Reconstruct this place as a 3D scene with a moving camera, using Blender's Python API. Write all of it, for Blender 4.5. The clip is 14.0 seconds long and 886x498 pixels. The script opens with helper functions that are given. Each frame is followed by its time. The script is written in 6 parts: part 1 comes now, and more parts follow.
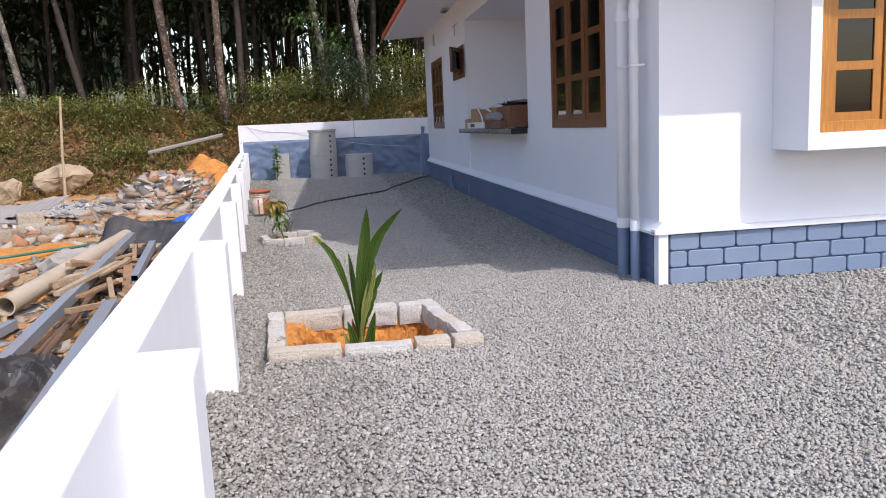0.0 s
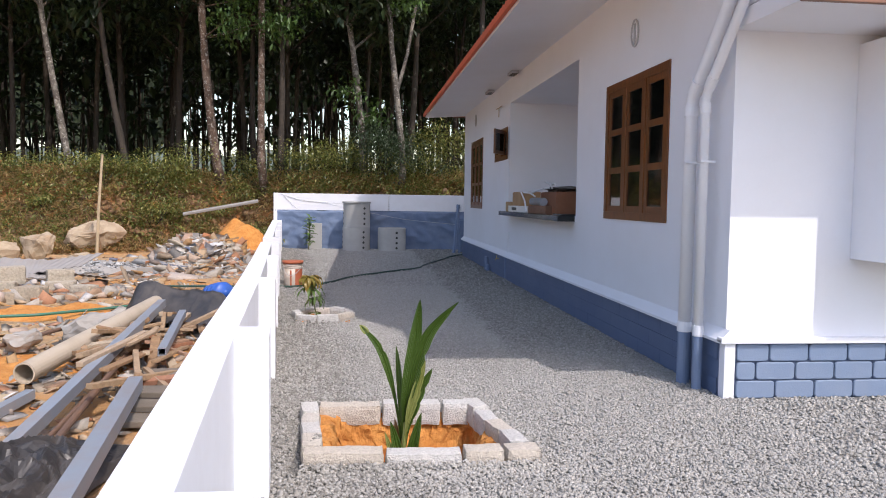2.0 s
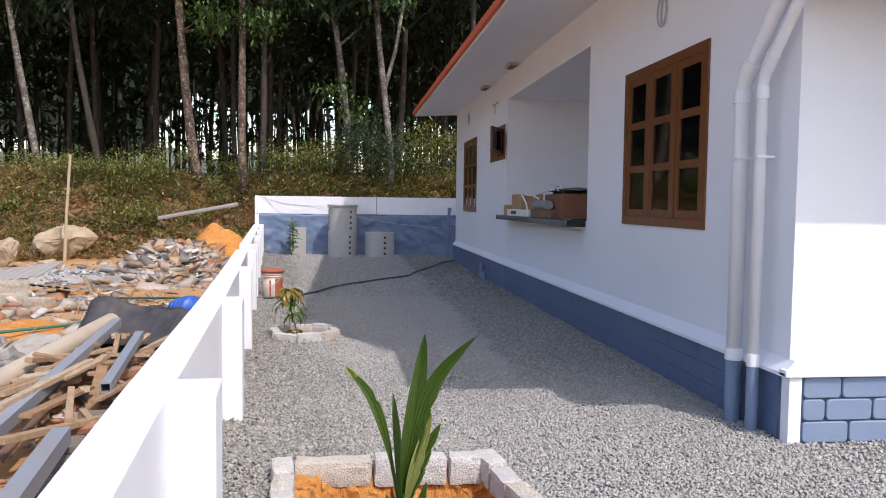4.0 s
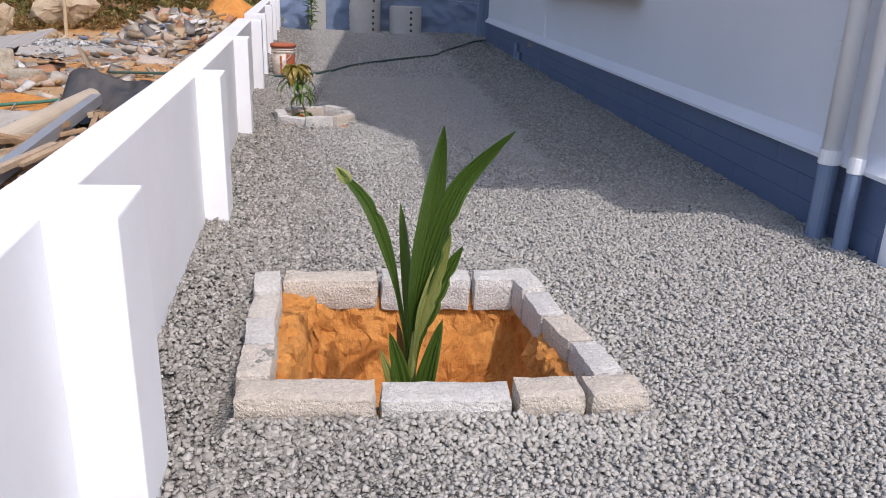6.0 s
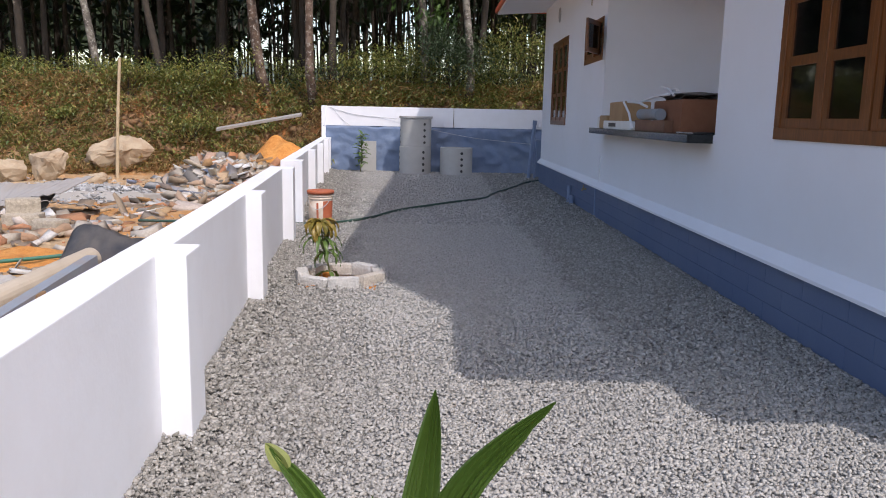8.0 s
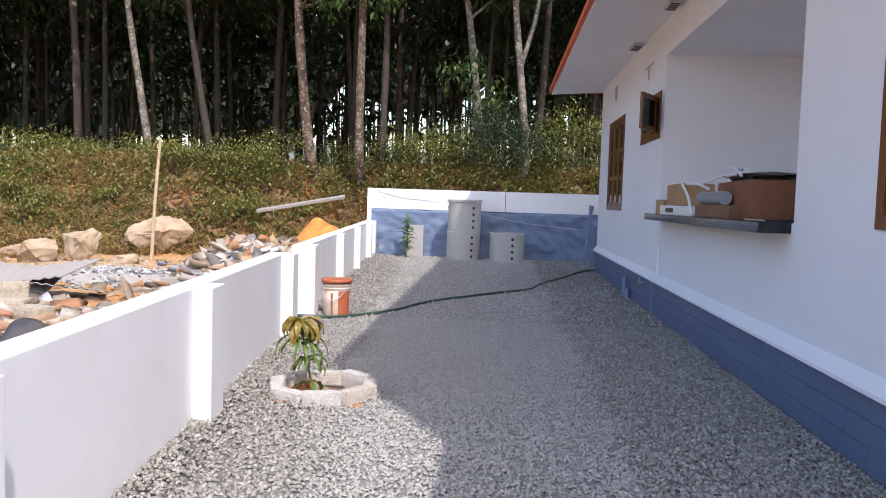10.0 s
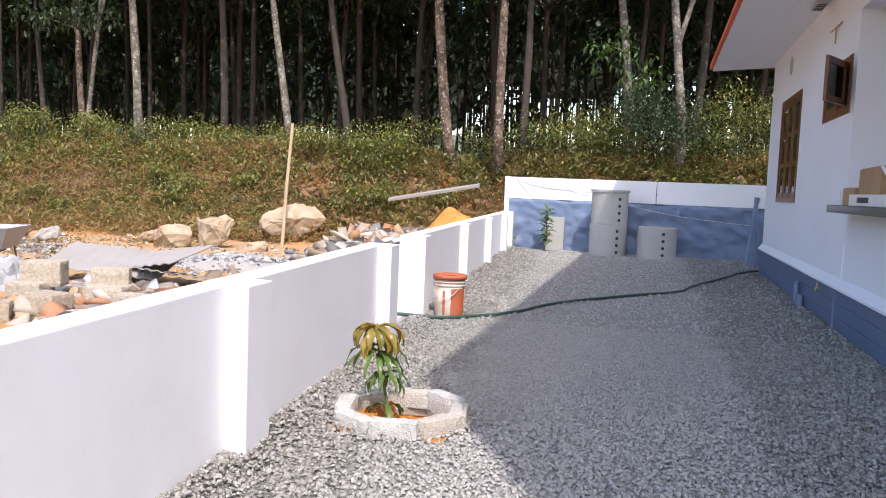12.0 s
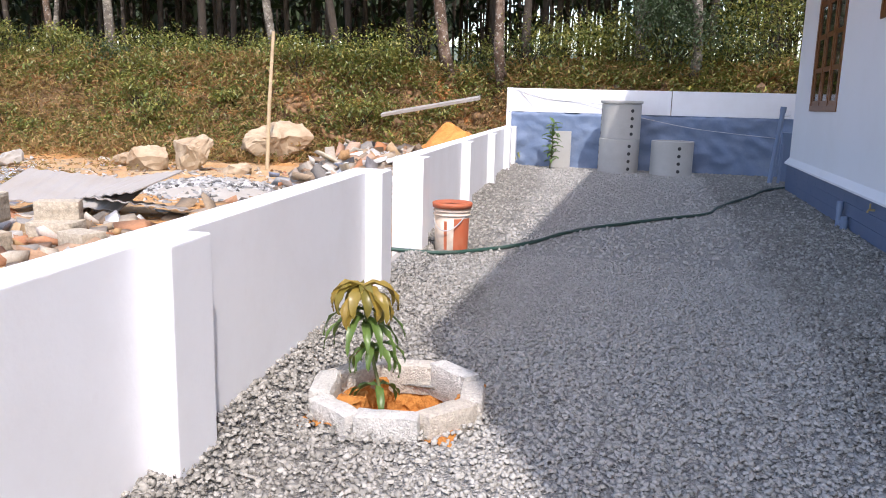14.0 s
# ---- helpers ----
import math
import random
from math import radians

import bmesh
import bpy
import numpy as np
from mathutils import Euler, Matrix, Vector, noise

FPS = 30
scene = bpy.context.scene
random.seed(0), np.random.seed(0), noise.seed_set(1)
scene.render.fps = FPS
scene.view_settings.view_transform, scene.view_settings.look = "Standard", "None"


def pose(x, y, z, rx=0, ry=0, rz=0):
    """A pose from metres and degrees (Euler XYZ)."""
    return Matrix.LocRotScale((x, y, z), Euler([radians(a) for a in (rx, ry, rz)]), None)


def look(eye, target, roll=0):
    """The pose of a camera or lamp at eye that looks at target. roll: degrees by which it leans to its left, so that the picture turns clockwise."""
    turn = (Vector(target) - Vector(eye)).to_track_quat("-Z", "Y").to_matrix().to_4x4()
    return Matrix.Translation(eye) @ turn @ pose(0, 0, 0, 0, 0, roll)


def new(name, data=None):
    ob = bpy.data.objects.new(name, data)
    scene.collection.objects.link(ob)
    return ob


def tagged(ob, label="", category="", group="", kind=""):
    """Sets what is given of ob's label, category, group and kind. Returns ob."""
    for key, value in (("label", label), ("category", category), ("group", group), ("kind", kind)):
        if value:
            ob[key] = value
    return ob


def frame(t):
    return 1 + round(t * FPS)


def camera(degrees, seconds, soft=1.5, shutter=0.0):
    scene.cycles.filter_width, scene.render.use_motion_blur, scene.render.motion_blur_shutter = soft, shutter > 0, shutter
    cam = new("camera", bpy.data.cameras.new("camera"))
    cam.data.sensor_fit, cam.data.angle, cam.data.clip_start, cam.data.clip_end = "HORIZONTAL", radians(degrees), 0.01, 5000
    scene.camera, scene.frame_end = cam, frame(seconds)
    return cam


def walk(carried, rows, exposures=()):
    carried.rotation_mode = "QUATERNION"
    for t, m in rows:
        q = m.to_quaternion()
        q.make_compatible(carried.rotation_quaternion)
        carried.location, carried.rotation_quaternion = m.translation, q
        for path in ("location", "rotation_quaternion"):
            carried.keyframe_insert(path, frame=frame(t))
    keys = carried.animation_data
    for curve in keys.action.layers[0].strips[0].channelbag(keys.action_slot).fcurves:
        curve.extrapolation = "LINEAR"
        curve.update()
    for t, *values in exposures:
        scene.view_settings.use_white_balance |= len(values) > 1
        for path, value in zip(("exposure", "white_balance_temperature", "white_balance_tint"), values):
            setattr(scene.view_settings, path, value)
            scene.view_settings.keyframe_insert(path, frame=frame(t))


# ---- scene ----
cam = camera(59.3, 14.0, soft=1.0)
PATH = [
    (0, (0.357, -1.891, 1.481), (0.622, 0.066, 1.164), -2.7),
    (0.5, (0.334, -1.87, 1.534), (0.524, 0.109, 1.313), -1.7),
    (1, (0.263, -1.78, 1.559), (0.434, 0.208, 1.422), -0.5),
    (1.5, (0.191, -1.678, 1.554), (0.389, 0.308, 1.425), 0.6),
    (2, (0.187, -1.449, 1.56), (0.4, 0.536, 1.435), 0.8),
    (2.5, (0.198, -1.218, 1.595), (0.418, 0.767, 1.484), 0.4),
    (2.7, (0.185, -1.108, 1.592), (0.409, 0.876, 1.49), 0.3),
    (4.8, (0.194, 0.126, 1.493), (0.451, 2.102, 1.324), 1.0),
    (5, (0.198, 0.222, 1.466), (0.451, 2.164, 1.059), 1.3),
    (5.5, (0.27, 0.487, 1.426), (0.498, 2.372, 0.798), 1.6),
    (6, (0.324, 0.699, 1.411), (0.502, 2.581, 0.756), 1.9),
    (6.5, (0.3, 0.969, 1.408), (0.441, 2.846, 0.732), 2.2),
    (7, (0.335, 1.191, 1.44), (0.457, 3.106, 0.876), 1.9),
    (7.5, (0.459, 1.459, 1.486), (0.547, 3.409, 1.049), 1.3),
    (8, (0.542, 1.785, 1.485), (0.573, 3.757, 1.15), 1.2),
    (8.2, (0.58, 1.923, 1.503), (0.6, 3.902, 1.21), 1.4),
    (10.3, (1.062, 3.265, 1.446), (0.823, 5.248, 1.327), 2.0),
    (10.5, (1.109, 3.372, 1.435), (0.722, 5.33, 1.31), 2.3),
    (11, (1.168, 3.642, 1.402), (0.633, 5.563, 1.26), 2.6),
    (11.5, (1.166, 3.957, 1.418), (0.632, 5.879, 1.271), 2.6),
    (12, (1.117, 4.374, 1.392), (0.594, 6.298, 1.234), 2.3),
    (12.5, (1.066, 4.665, 1.368), (0.533, 6.585, 1.199), 2.4),
    (13, (0.952, 4.913, 1.37), (0.413, 6.829, 1.177), 2.4),
    (13.5, (0.861, 5.228, 1.357), (0.32, 7.13, 1.061), 1.7),
    (14, (0.768, 5.498, 1.372), (0.267, 7.398, 1.0), 1.5),
]
EXPOSURES = [(0.0, 0.0, 6600, 17), (2.7, 0.06, 6600, 17), (4.8, 0.04, 6600, 17), (6.5, -0.15, 6600, 17), (8.2, 0.0, 6600, 17), (10.3, 0.5, 6600, 17), (14.0, 0.6, 6600, 17)]
walk(cam, [(t, look(eye, target, roll)) for t, eye, target, roll in PATH], EXPOSURES)

# ---- world and sun ----
SUN = Vector((-0.37, 0.67, -1.0)).normalized()
world = bpy.data.worlds.new("sky")
scene.world = world
world.use_nodes = True
wn = world.node_tree.nodes
sky = wn.new("ShaderNodeTexSky")
sky.sky_type = "NISHITA"
sky.sun_disc = False
sky.sun_elevation = math.asin(-SUN.z)
sky.sun_rotation = math.atan2(-SUN.x, -SUN.y)
sky.dust_density = 2.0
sky.air_density = 1.2
world.node_tree.links.new(sky.outputs["Color"], wn["Background"].inputs["Color"])
wn["Background"].inputs["Strength"].default_value = 0.265
sun_data = bpy.data.lights.new("sun", "SUN")
sun_data.energy = 3.05
sun_data.angle = radians(0.6)
sun_data.color = (1.0, 0.97, 0.92)
sun = new("sun", sun_data)
sun.matrix_world = look((0, 0, 30), tuple(Vector((0, 0, 30)) + SUN))

# ---- materials ----


def node_mat(name, rough=0.8, metal=0.0):
    m = bpy.data.materials.new(name)
    m.use_nodes = True
    n, l = m.node_tree.nodes, m.node_tree.links
    b = n["Principled BSDF"]
    b.inputs["Roughness"].default_value = rough
    b.inputs["Metallic"].default_value = metal
    return m, n, l, b


def mixed(n, l, fac, a, b):
    mx = n.new("ShaderNodeMix")
    mx.data_type = "RGBA"
    for sock, v in ((mx.inputs["Factor"], fac), (mx.inputs["A"], a), (mx.inputs["B"], b)):
        if isinstance(v, bpy.types.NodeSocket):
            l.new(v, sock)
        elif isinstance(v, (tuple, list)):
            sock.default_value = (*v[:3], 1)
        else:
            sock.default_value = v
    return mx.outputs["Result"]


def noise_tex(n, l, scale, detail=4.0, coord=None, rough=0.55):
    t = n.new("ShaderNodeTexNoise")
    t.inputs["Scale"].default_value = scale
    t.inputs["Detail"].default_value = detail
    t.inputs["Roughness"].default_value = rough
    if coord is not None:
        l.new(coord, t.inputs["Vector"])
    return t.outputs["Fac"]


def ramp(n, l, fac, lo, hi):
    r = n.new("ShaderNodeMapRange")
    r.inputs["From Min"].default_value, r.inputs["From Max"].default_value = lo, hi
    l.new(fac, r.inputs["Value"])
    return r.outputs["Result"]


def bump(n, l, b, height, strength=0.3, dist=0.01):
    k = n.new("ShaderNodeBump")
    k.inputs["Strength"].default_value = strength
    k.inputs["Distance"].default_value = dist
    l.new(height, k.inputs["Height"])
    l.new(k.outputs["Normal"], b.inputs["Normal"])


def where(n):
    return n.new("ShaderNodeNewGeometry").outputs["Position"]


def paint(name, col, dirt, amount=0.25, rough=0.65, big=0.9, fine=60, relief=0.15):
    """A painted or plain solid surface with broad staining and fine grain."""
    m, n, l, b = node_mat(name, rough)
    p = where(n)
    broad = ramp(n, l, noise_tex(n, l, big, 6, p, 0.65), 0.42, 0.72)
    c = mixed(n, l, broad, col, tuple(a + (d - a) * amount for a, d in zip(col, dirt)))
    spots = ramp(n, l, noise_tex(n, l, fine * 0.25, 5, p, 0.7), 0.6, 0.78)
    c = mixed(n, l, spots, c, tuple(a + (d - a) * amount * 0.8 for a, d in zip(col, dirt)))
    l.new(c, b.inputs["Base Color"])
    bump(n, l, b, noise_tex(n, l, fine, 4, p), relief, 0.006)
    return m


def varied(name, cols, rough=0.8, per="island", grain=40, relief=0.3, dist=0.006, contrast=0.25):
    """A colour picked per piece between several, with grain."""
    m, n, l, b = node_mat(name, rough)
    if per == "island":
        rnd = n.new("ShaderNodeNewGeometry").outputs["Random Per Island"]
    else:
        rnd = n.new("ShaderNodeObjectInfo").outputs["Random"]
    cr = n.new("ShaderNodeValToRGB")
    cr.color_ramp.elements[0].color = (*cols[0], 1)
    cr.color_ramp.elements[1].color = (*cols[-1], 1)
    for i, c in enumerate(cols[1:-1], 1):
        e = cr.color_ramp.elements.new(i / (len(cols) - 1))
        e.color = (*c, 1)
    l.new(rnd, cr.inputs["Fac"])
    p = where(n)
    g = ramp(n, l, noise_tex(n, l, grain, 5, p, 0.65), 0.35, 0.7)
    dark = mixed(n, l, contrast, cr.outputs["Color"], (0.02, 0.018, 0.015))
    c = mixed(n, l, g, dark, cr.outputs["Color"])
    l.new(c, b.inputs["Base Color"])
    bump(n, l, b, noise_tex(n, l, grain * 1.6, 4, p), relief, dist)
    return m


def leafy(name, cols, gloss=0.45):
    m, n, l, b = node_mat(name, gloss)
    rnd = n.new("ShaderNodeNewGeometry").outputs["Random Per Island"]
    cr = n.new("ShaderNodeValToRGB")
    cr.color_ramp.elements[0].color = (*cols[0], 1)
    cr.color_ramp.elements[1].color = (*cols[-1], 1)
    for i, c in enumerate(cols[1:-1], 1):
        cr.color_ramp.elements.new(i / (len(cols) - 1)).color = (*c, 1)
    l.new(rnd, cr.inputs["Fac"])
    l.new(cr.outputs["Color"], b.inputs["Base Color"])
    tr = n.new("ShaderNodeBsdfTranslucent")
    l.new(cr.outputs["Color"], tr.inputs["Color"])
    ms = n.new("ShaderNodeMixShader")
    ms.inputs["Fac"].default_value = 0.3
    l.new(b.outputs["BSDF"], ms.inputs[1])
    l.new(tr.outputs["BSDF"], ms.inputs[2])
    l.new(ms.outputs["Shader"], n["Material Output"].inputs["Surface"])
    return m


def wood_mat(name, a, b_, rough=0.45, scale=9.0):
    m, n, l, b = node_mat(name, rough)
    mp = n.new("ShaderNodeMapping")
    mp.inputs["Scale"].default_value = (6, 6, 0.6)
    l.new(where(n), mp.inputs["Vector"])
    g = noise_tex(n, l, scale, 6, mp.outputs["Vector"], 0.6)
    rnd = n.new("ShaderNodeObjectInfo").outputs["Random"]
    base = mixed(n, l, rnd, a, tuple(0.5 * (x + y) for x, y in zip(a, b_)))
    l.new(mixed(n, l, ramp(n, l, g, 0.35, 0.65), base, b_), b.inputs["Base Color"])
    bump(n, l, b, g, 0.12, 0.003)
    return m


def lane(n, l, p):
    """1 in the dusty trodden lane along the yard, 0 in the coarse strips beside the walls."""
    sep = n.new("ShaderNodeSeparateXYZ")
    l.new(p, sep.inputs["Vector"])
    sk = n.new("ShaderNodeMath")
    sk.operation = "MULTIPLY_ADD"
    sk.inputs[1].default_value = 0.095
    l.new(sep.outputs["Y"], sk.inputs[0])
    l.new(sep.outputs["X"], sk.inputs[2])
    wob = n.new("ShaderNodeMath")
    wob.operation = "MULTIPLY_ADD"
    wob.inputs[1].default_value = 0.9
    l.new(noise_tex(n, l, 1.6, 5, p, 0.65), wob.inputs[0])
    l.new(sk.outputs[0], wob.inputs[2])
    a = ramp(n, l, wob.outputs[0], 0.95, 1.3)
    w2 = n.new("ShaderNodeMath")
    w2.operation = "MULTIPLY_ADD"
    w2.inputs[1].default_value = 0.7
    l.new(noise_tex(n, l, 1.6, 5, p, 0.65), w2.inputs[0])
    l.new(sep.outputs["X"], w2.inputs[2])
    c0 = ramp(n, l, w2.outputs[0], 2.2, 2.04)
    north = n.new("ShaderNodeMath")
    north.operation = "MULTIPLY"
    l.new(c0, north.inputs[0])
    l.new(ramp(n, l, sep.outputs["Y"], 4.5, 7.5), north.inputs[1])
    c = north.outputs[0]
    south = ramp(n, l, sep.outputs["Y"], 7.2, 5.2)
    mx = n.new("ShaderNodeMath")
    mx.operation = "MAXIMUM"
    l.new(c, mx.inputs[0])
    half = n.new("ShaderNodeMath")
    half.operation = "MULTIPLY"
    half.inputs[1].default_value = 0.68
    l.new(south, half.inputs[0])
    l.new(half.outputs[0], mx.inputs[1])
    k = n.new("ShaderNodeMath")
    k.operation = "MULTIPLY"
    l.new(a, k.inputs[0])
    l.new(mx.outputs[0], k.inputs[1])
    return k.outputs[0]


def gravel_mat():
    m, n, l, b = node_mat("gravel", 0.9)
    p = where(n)
    v = n.new("ShaderNodeTexVoronoi")
    v.inputs["Scale"].default_value = 80
    l.new(p, v.inputs["Vector"])
    v2 = n.new("ShaderNodeTexVoronoi")
    v2.inputs["Scale"].default_value = 120
    l.new(p, v2.inputs["Vector"])
    sep = n.new("ShaderNodeSeparateColor")
    l.new(v.outputs["Color"], sep.inputs["Color"])
    c = mixed(n, l, sep.outputs["Red"], (0.23, 0.22, 0.2), (0.36, 0.345, 0.315))
    # Darker at the cell borders: shade between stones is put into the colour.
    c = mixed(n, l, ramp(n, l, v.outputs["Distance"], 0.35, 0.75), c, (0.14, 0.136, 0.128))
    dust = lane(n, l, p)
    c = mixed(n, l, dust, c, mixed(n, l, 0.35, c, (0.5, 0.485, 0.45)))
    l.new(c, b.inputs["Base Color"])
    k = n.new("ShaderNodeMath")
    k.operation = "ADD"
    l.new(v.outputs["Distance"], k.inputs[0])
    l.new(v2.outputs["Distance"], k.inputs[1])
    inv = n.new("ShaderNodeMath")
    inv.operation = "MULTIPLY"
    inv.inputs[1].default_value = -1.0
    l.new(k.outputs[0], inv.inputs[0])
    bump(n, l, b, inv.outputs[0], 0.9, 0.016)
    return m


def stone_bits():
    m, n, l, b = node_mat("gravel_stone", 0.85)
    rnd = n.new("ShaderNodeNewGeometry").outputs["Random Per Island"]
    cr = n.new("ShaderNodeValToRGB")
    cr.color_ramp.elements[0].color = (0.18, 0.172, 0.152, 1)
    cr.color_ramp.elements[1].color = (0.40, 0.388, 0.36, 1)
    cr.color_ramp.elements.new(0.75).color = (0.325, 0.312, 0.285, 1)
    l.new(rnd, cr.inputs["Fac"])
    p = where(n)
    dust = lane(n, l, p)
    c = mixed(n, l, dust, cr.outputs["Color"], mixed(n, l, 0.55, cr.outputs["Color"], (0.45, 0.437, 0.405)))
    l.new(c, b.inputs["Base Color"])
    return m


def field_mat():
    """Bare plot: orange laterite soil, sandy dust, grey cement patches; up the bank, litter and earth."""
    m, n, l, b = node_mat("laterite_earth", 0.95)
    p = where(n)
    a = ramp(n, l, noise_tex(n, l, 0.35, 6, p, 0.65), 0.42, 0.6)
    c = mixed(n, l, a, (0.5, 0.245, 0.08), (0.46, 0.33, 0.19))
    g = ramp(n, l, noise_tex(n, l, 0.9, 7, p, 0.7), 0.55, 0.68)
    c = mixed(n, l, g, c, (0.33, 0.28, 0.22))
    s = ramp(n, l, noise_tex(n, l, 9, 6, p, 0.75), 0.5, 0.75)
    c = mixed(n, l, s, c, (0.27, 0.165, 0.085))
    sep = n.new("ShaderNodeSeparateXYZ")
    l.new(p, sep.inputs["Vector"])
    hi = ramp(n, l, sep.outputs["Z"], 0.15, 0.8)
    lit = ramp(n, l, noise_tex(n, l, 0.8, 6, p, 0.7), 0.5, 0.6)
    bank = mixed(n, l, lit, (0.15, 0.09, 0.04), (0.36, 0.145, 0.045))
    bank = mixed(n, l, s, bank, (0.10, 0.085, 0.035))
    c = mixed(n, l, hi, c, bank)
    l.new(c, b.inputs["Base Color"])
    bump(n, l, b, noise_tex(n, l, 14, 8, p, 0.7), 0.8, 0.05)
    return m


WHITE = paint("white_emulsion", (0.80, 0.81, 0.85), (0.6, 0.57, 0.52), 0.16, 0.6, 0.7, 55, 0.12)
WALL_WHITE = paint("white_cement_paint", (0.755, 0.765, 0.80), (0.5, 0.46, 0.43), 0.16, 0.7, 1.8, 30, 0.22)
# Plinth blue for the side wall, darkened: that side's shade is in the colour.
BLUE_SHADED = paint("blue_paint_shaded", (0.09, 0.132, 0.23), (0.15, 0.19, 0.27), 0.4, 0.5, 1.1, 45, 0.2)
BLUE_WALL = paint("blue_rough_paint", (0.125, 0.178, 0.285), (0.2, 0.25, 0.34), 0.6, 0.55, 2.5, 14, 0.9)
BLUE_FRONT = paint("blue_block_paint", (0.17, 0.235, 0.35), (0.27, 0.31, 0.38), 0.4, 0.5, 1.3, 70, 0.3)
TEAK = wood_mat("varnished_wood", (0.215, 0.073, 0.017), (0.12, 0.04, 0.01), 0.4)
TEAK_LIGHT = wood_mat("light_varnished_wood", (0.50, 0.22, 0.04), (0.36, 0.14, 0.025), 0.4)
PVC = paint("white_pvc", (0.78, 0.79, 0.82), (0.6, 0.6, 0.6), 0.2, 0.35, 1.5, 30, 0.03)
BLUE_PIPE = paint("blue_painted_pipe", (0.15, 0.21, 0.33), (0.24, 0.28, 0.36), 0.3, 0.45, 2, 40, 0.08)
TILE = varied("red_roof_tile", [(0.66, 0.12, 0.045), (0.74, 0.16, 0.06), (0.58, 0.10, 0.04)], 0.6, "island", 30, 0.2)
BROWN_TRIM = paint("brown_fascia_paint", (0.20, 0.085, 0.05), (0.3, 0.2, 0.15), 0.3, 0.5)
BLOCK = varied("cement_block", [(0.62, 0.60, 0.57), (0.66, 0.64, 0.60), (0.61, 0.54, 0.45), (0.68, 0.66, 0.63)], 0.95, "object", 60, 1.0, 0.015, 0.3)
CEMENT = paint("cement_ring_concrete", (0.40, 0.395, 0.375), (0.25, 0.24, 0.22), 0.35, 0.9, 2.2, 50, 0.25)
SLAB_GREY = paint("rough_concrete", (0.34, 0.32, 0.29), (0.25, 0.22, 0.18), 0.5, 0.95, 3, 40, 0.6)
SOIL = None
m_, n_, l_, b_ = node_mat("orange_soil", 0.95)
p_ = where(n_)
c_ = mixed(n_, l_, ramp(n_, l_, noise_tex(n_, l_, 6, 7, p_, 0.7), 0.38, 0.66), (0.50, 0.195, 0.04), (0.64, 0.30, 0.078))
c_ = mixed(n_, l_, ramp(n_, l_, noise_tex(n_, l_, 30, 5, p_, 0.7), 0.56, 0.75), c_, (0.30, 0.10, 0.025))
l_.new(c_, b_.inputs["Base Color"])
bump(n_, l_, b_, noise_tex(n_, l_, 22, 8, p_, 0.7), 0.9, 0.03)
SOIL = m_
GRAVEL, STONES, FIELD = gravel_mat(), stone_bits(), field_mat()
LOOSE_BLOCK = varied("weathered_block", [(0.46, 0.40, 0.31), (0.52, 0.46, 0.37), (0.40, 0.33, 0.24)], 0.95, "object", 30, 0.9, 0.012, 0.4)
ROCK = paint("pale_laterite_rock", (0.39, 0.31, 0.215), (0.23, 0.14, 0.075), 0.8, 0.95, 2.5, 18, 0.8)
GRANITE = paint("polished_dark_granite", (0.014, 0.016, 0.017), (0.12, 0.12, 0.12), 0.2, 0.1, 12, 160, 0.02)
SLAB_DARK = paint("weathered_dark_concrete", (0.15, 0.125, 0.098), (0.26, 0.22, 0.17), 0.5, 0.95, 4, 40, 0.6)
GRANITE.node_tree.nodes["Principled BSDF"].inputs["Specular IOR Level"].default_value = 0.25
CARD = paint("brown_cardboard", (0.40, 0.25, 0.13), (0.28, 0.16, 0.08), 0.5, 0.85, 3, 60, 0.1)
CARD_DARK = paint("printed_carton", (0.16, 0.075, 0.045), (0.3, 0.2, 0.13), 0.4, 0.6, 3, 60, 0.1)
CARD_RED = paint("red_brown_carton", (0.20, 0.075, 0.035), (0.32, 0.17, 0.1), 0.4, 0.6, 3, 60, 0.1)
PAPER = paint("white_carton", (0.74, 0.73, 0.7), (0.5, 0.46, 0.4), 0.3, 0.7, 4, 60, 0.1)
TARP = paint("black_plastic_sheet", (0.036, 0.034, 0.034), (0.19, 0.16, 0.13), 0.45, 0.42, 2.5, 12, 0.25)
STEEL = paint("grey_steel_tube", (0.25, 0.285, 0.33), (0.3, 0.2, 0.12), 0.45, 0.4, 2.5, 50, 0.1)
RUSTY = paint("rusty_iron", (0.14, 0.085, 0.06), (0.24, 0.12, 0.05), 0.5, 0.7, 3, 60, 0.2)
DRUM_PVC = paint("weathered_tan_pipe", (0.46, 0.39, 0.30), (0.28, 0.22, 0.16), 0.5, 0.6, 2, 40, 0.1)
TIMBER = varied("rough_timber", [(0.42, 0.29, 0.17), (0.34, 0.2, 0.1), (0.5, 0.4, 0.28), (0.36, 0.14, 0.07)], 0.85, "object", 20, 0.4, 0.006, 0.35)
POLE_WOOD = paint("bare_pole_wood", (0.46, 0.36, 0.23), (0.25, 0.18, 0.1), 0.5, 0.8, 4, 30, 0.3)
ASBESTOS = paint("fibre_cement_sheet", (0.29, 0.275, 0.26), (0.25, 0.21, 0.17), 0.5, 0.9, 2, 40, 0.3)
ASH = varied("ash_and_cinders", [(0.34, 0.335, 0.325), (0.5, 0.5, 0.49), (0.05, 0.05, 0.05), (0.62, 0.615, 0.6), (0.16, 0.15, 0.14)], 0.95, "island", 40, 0.4)
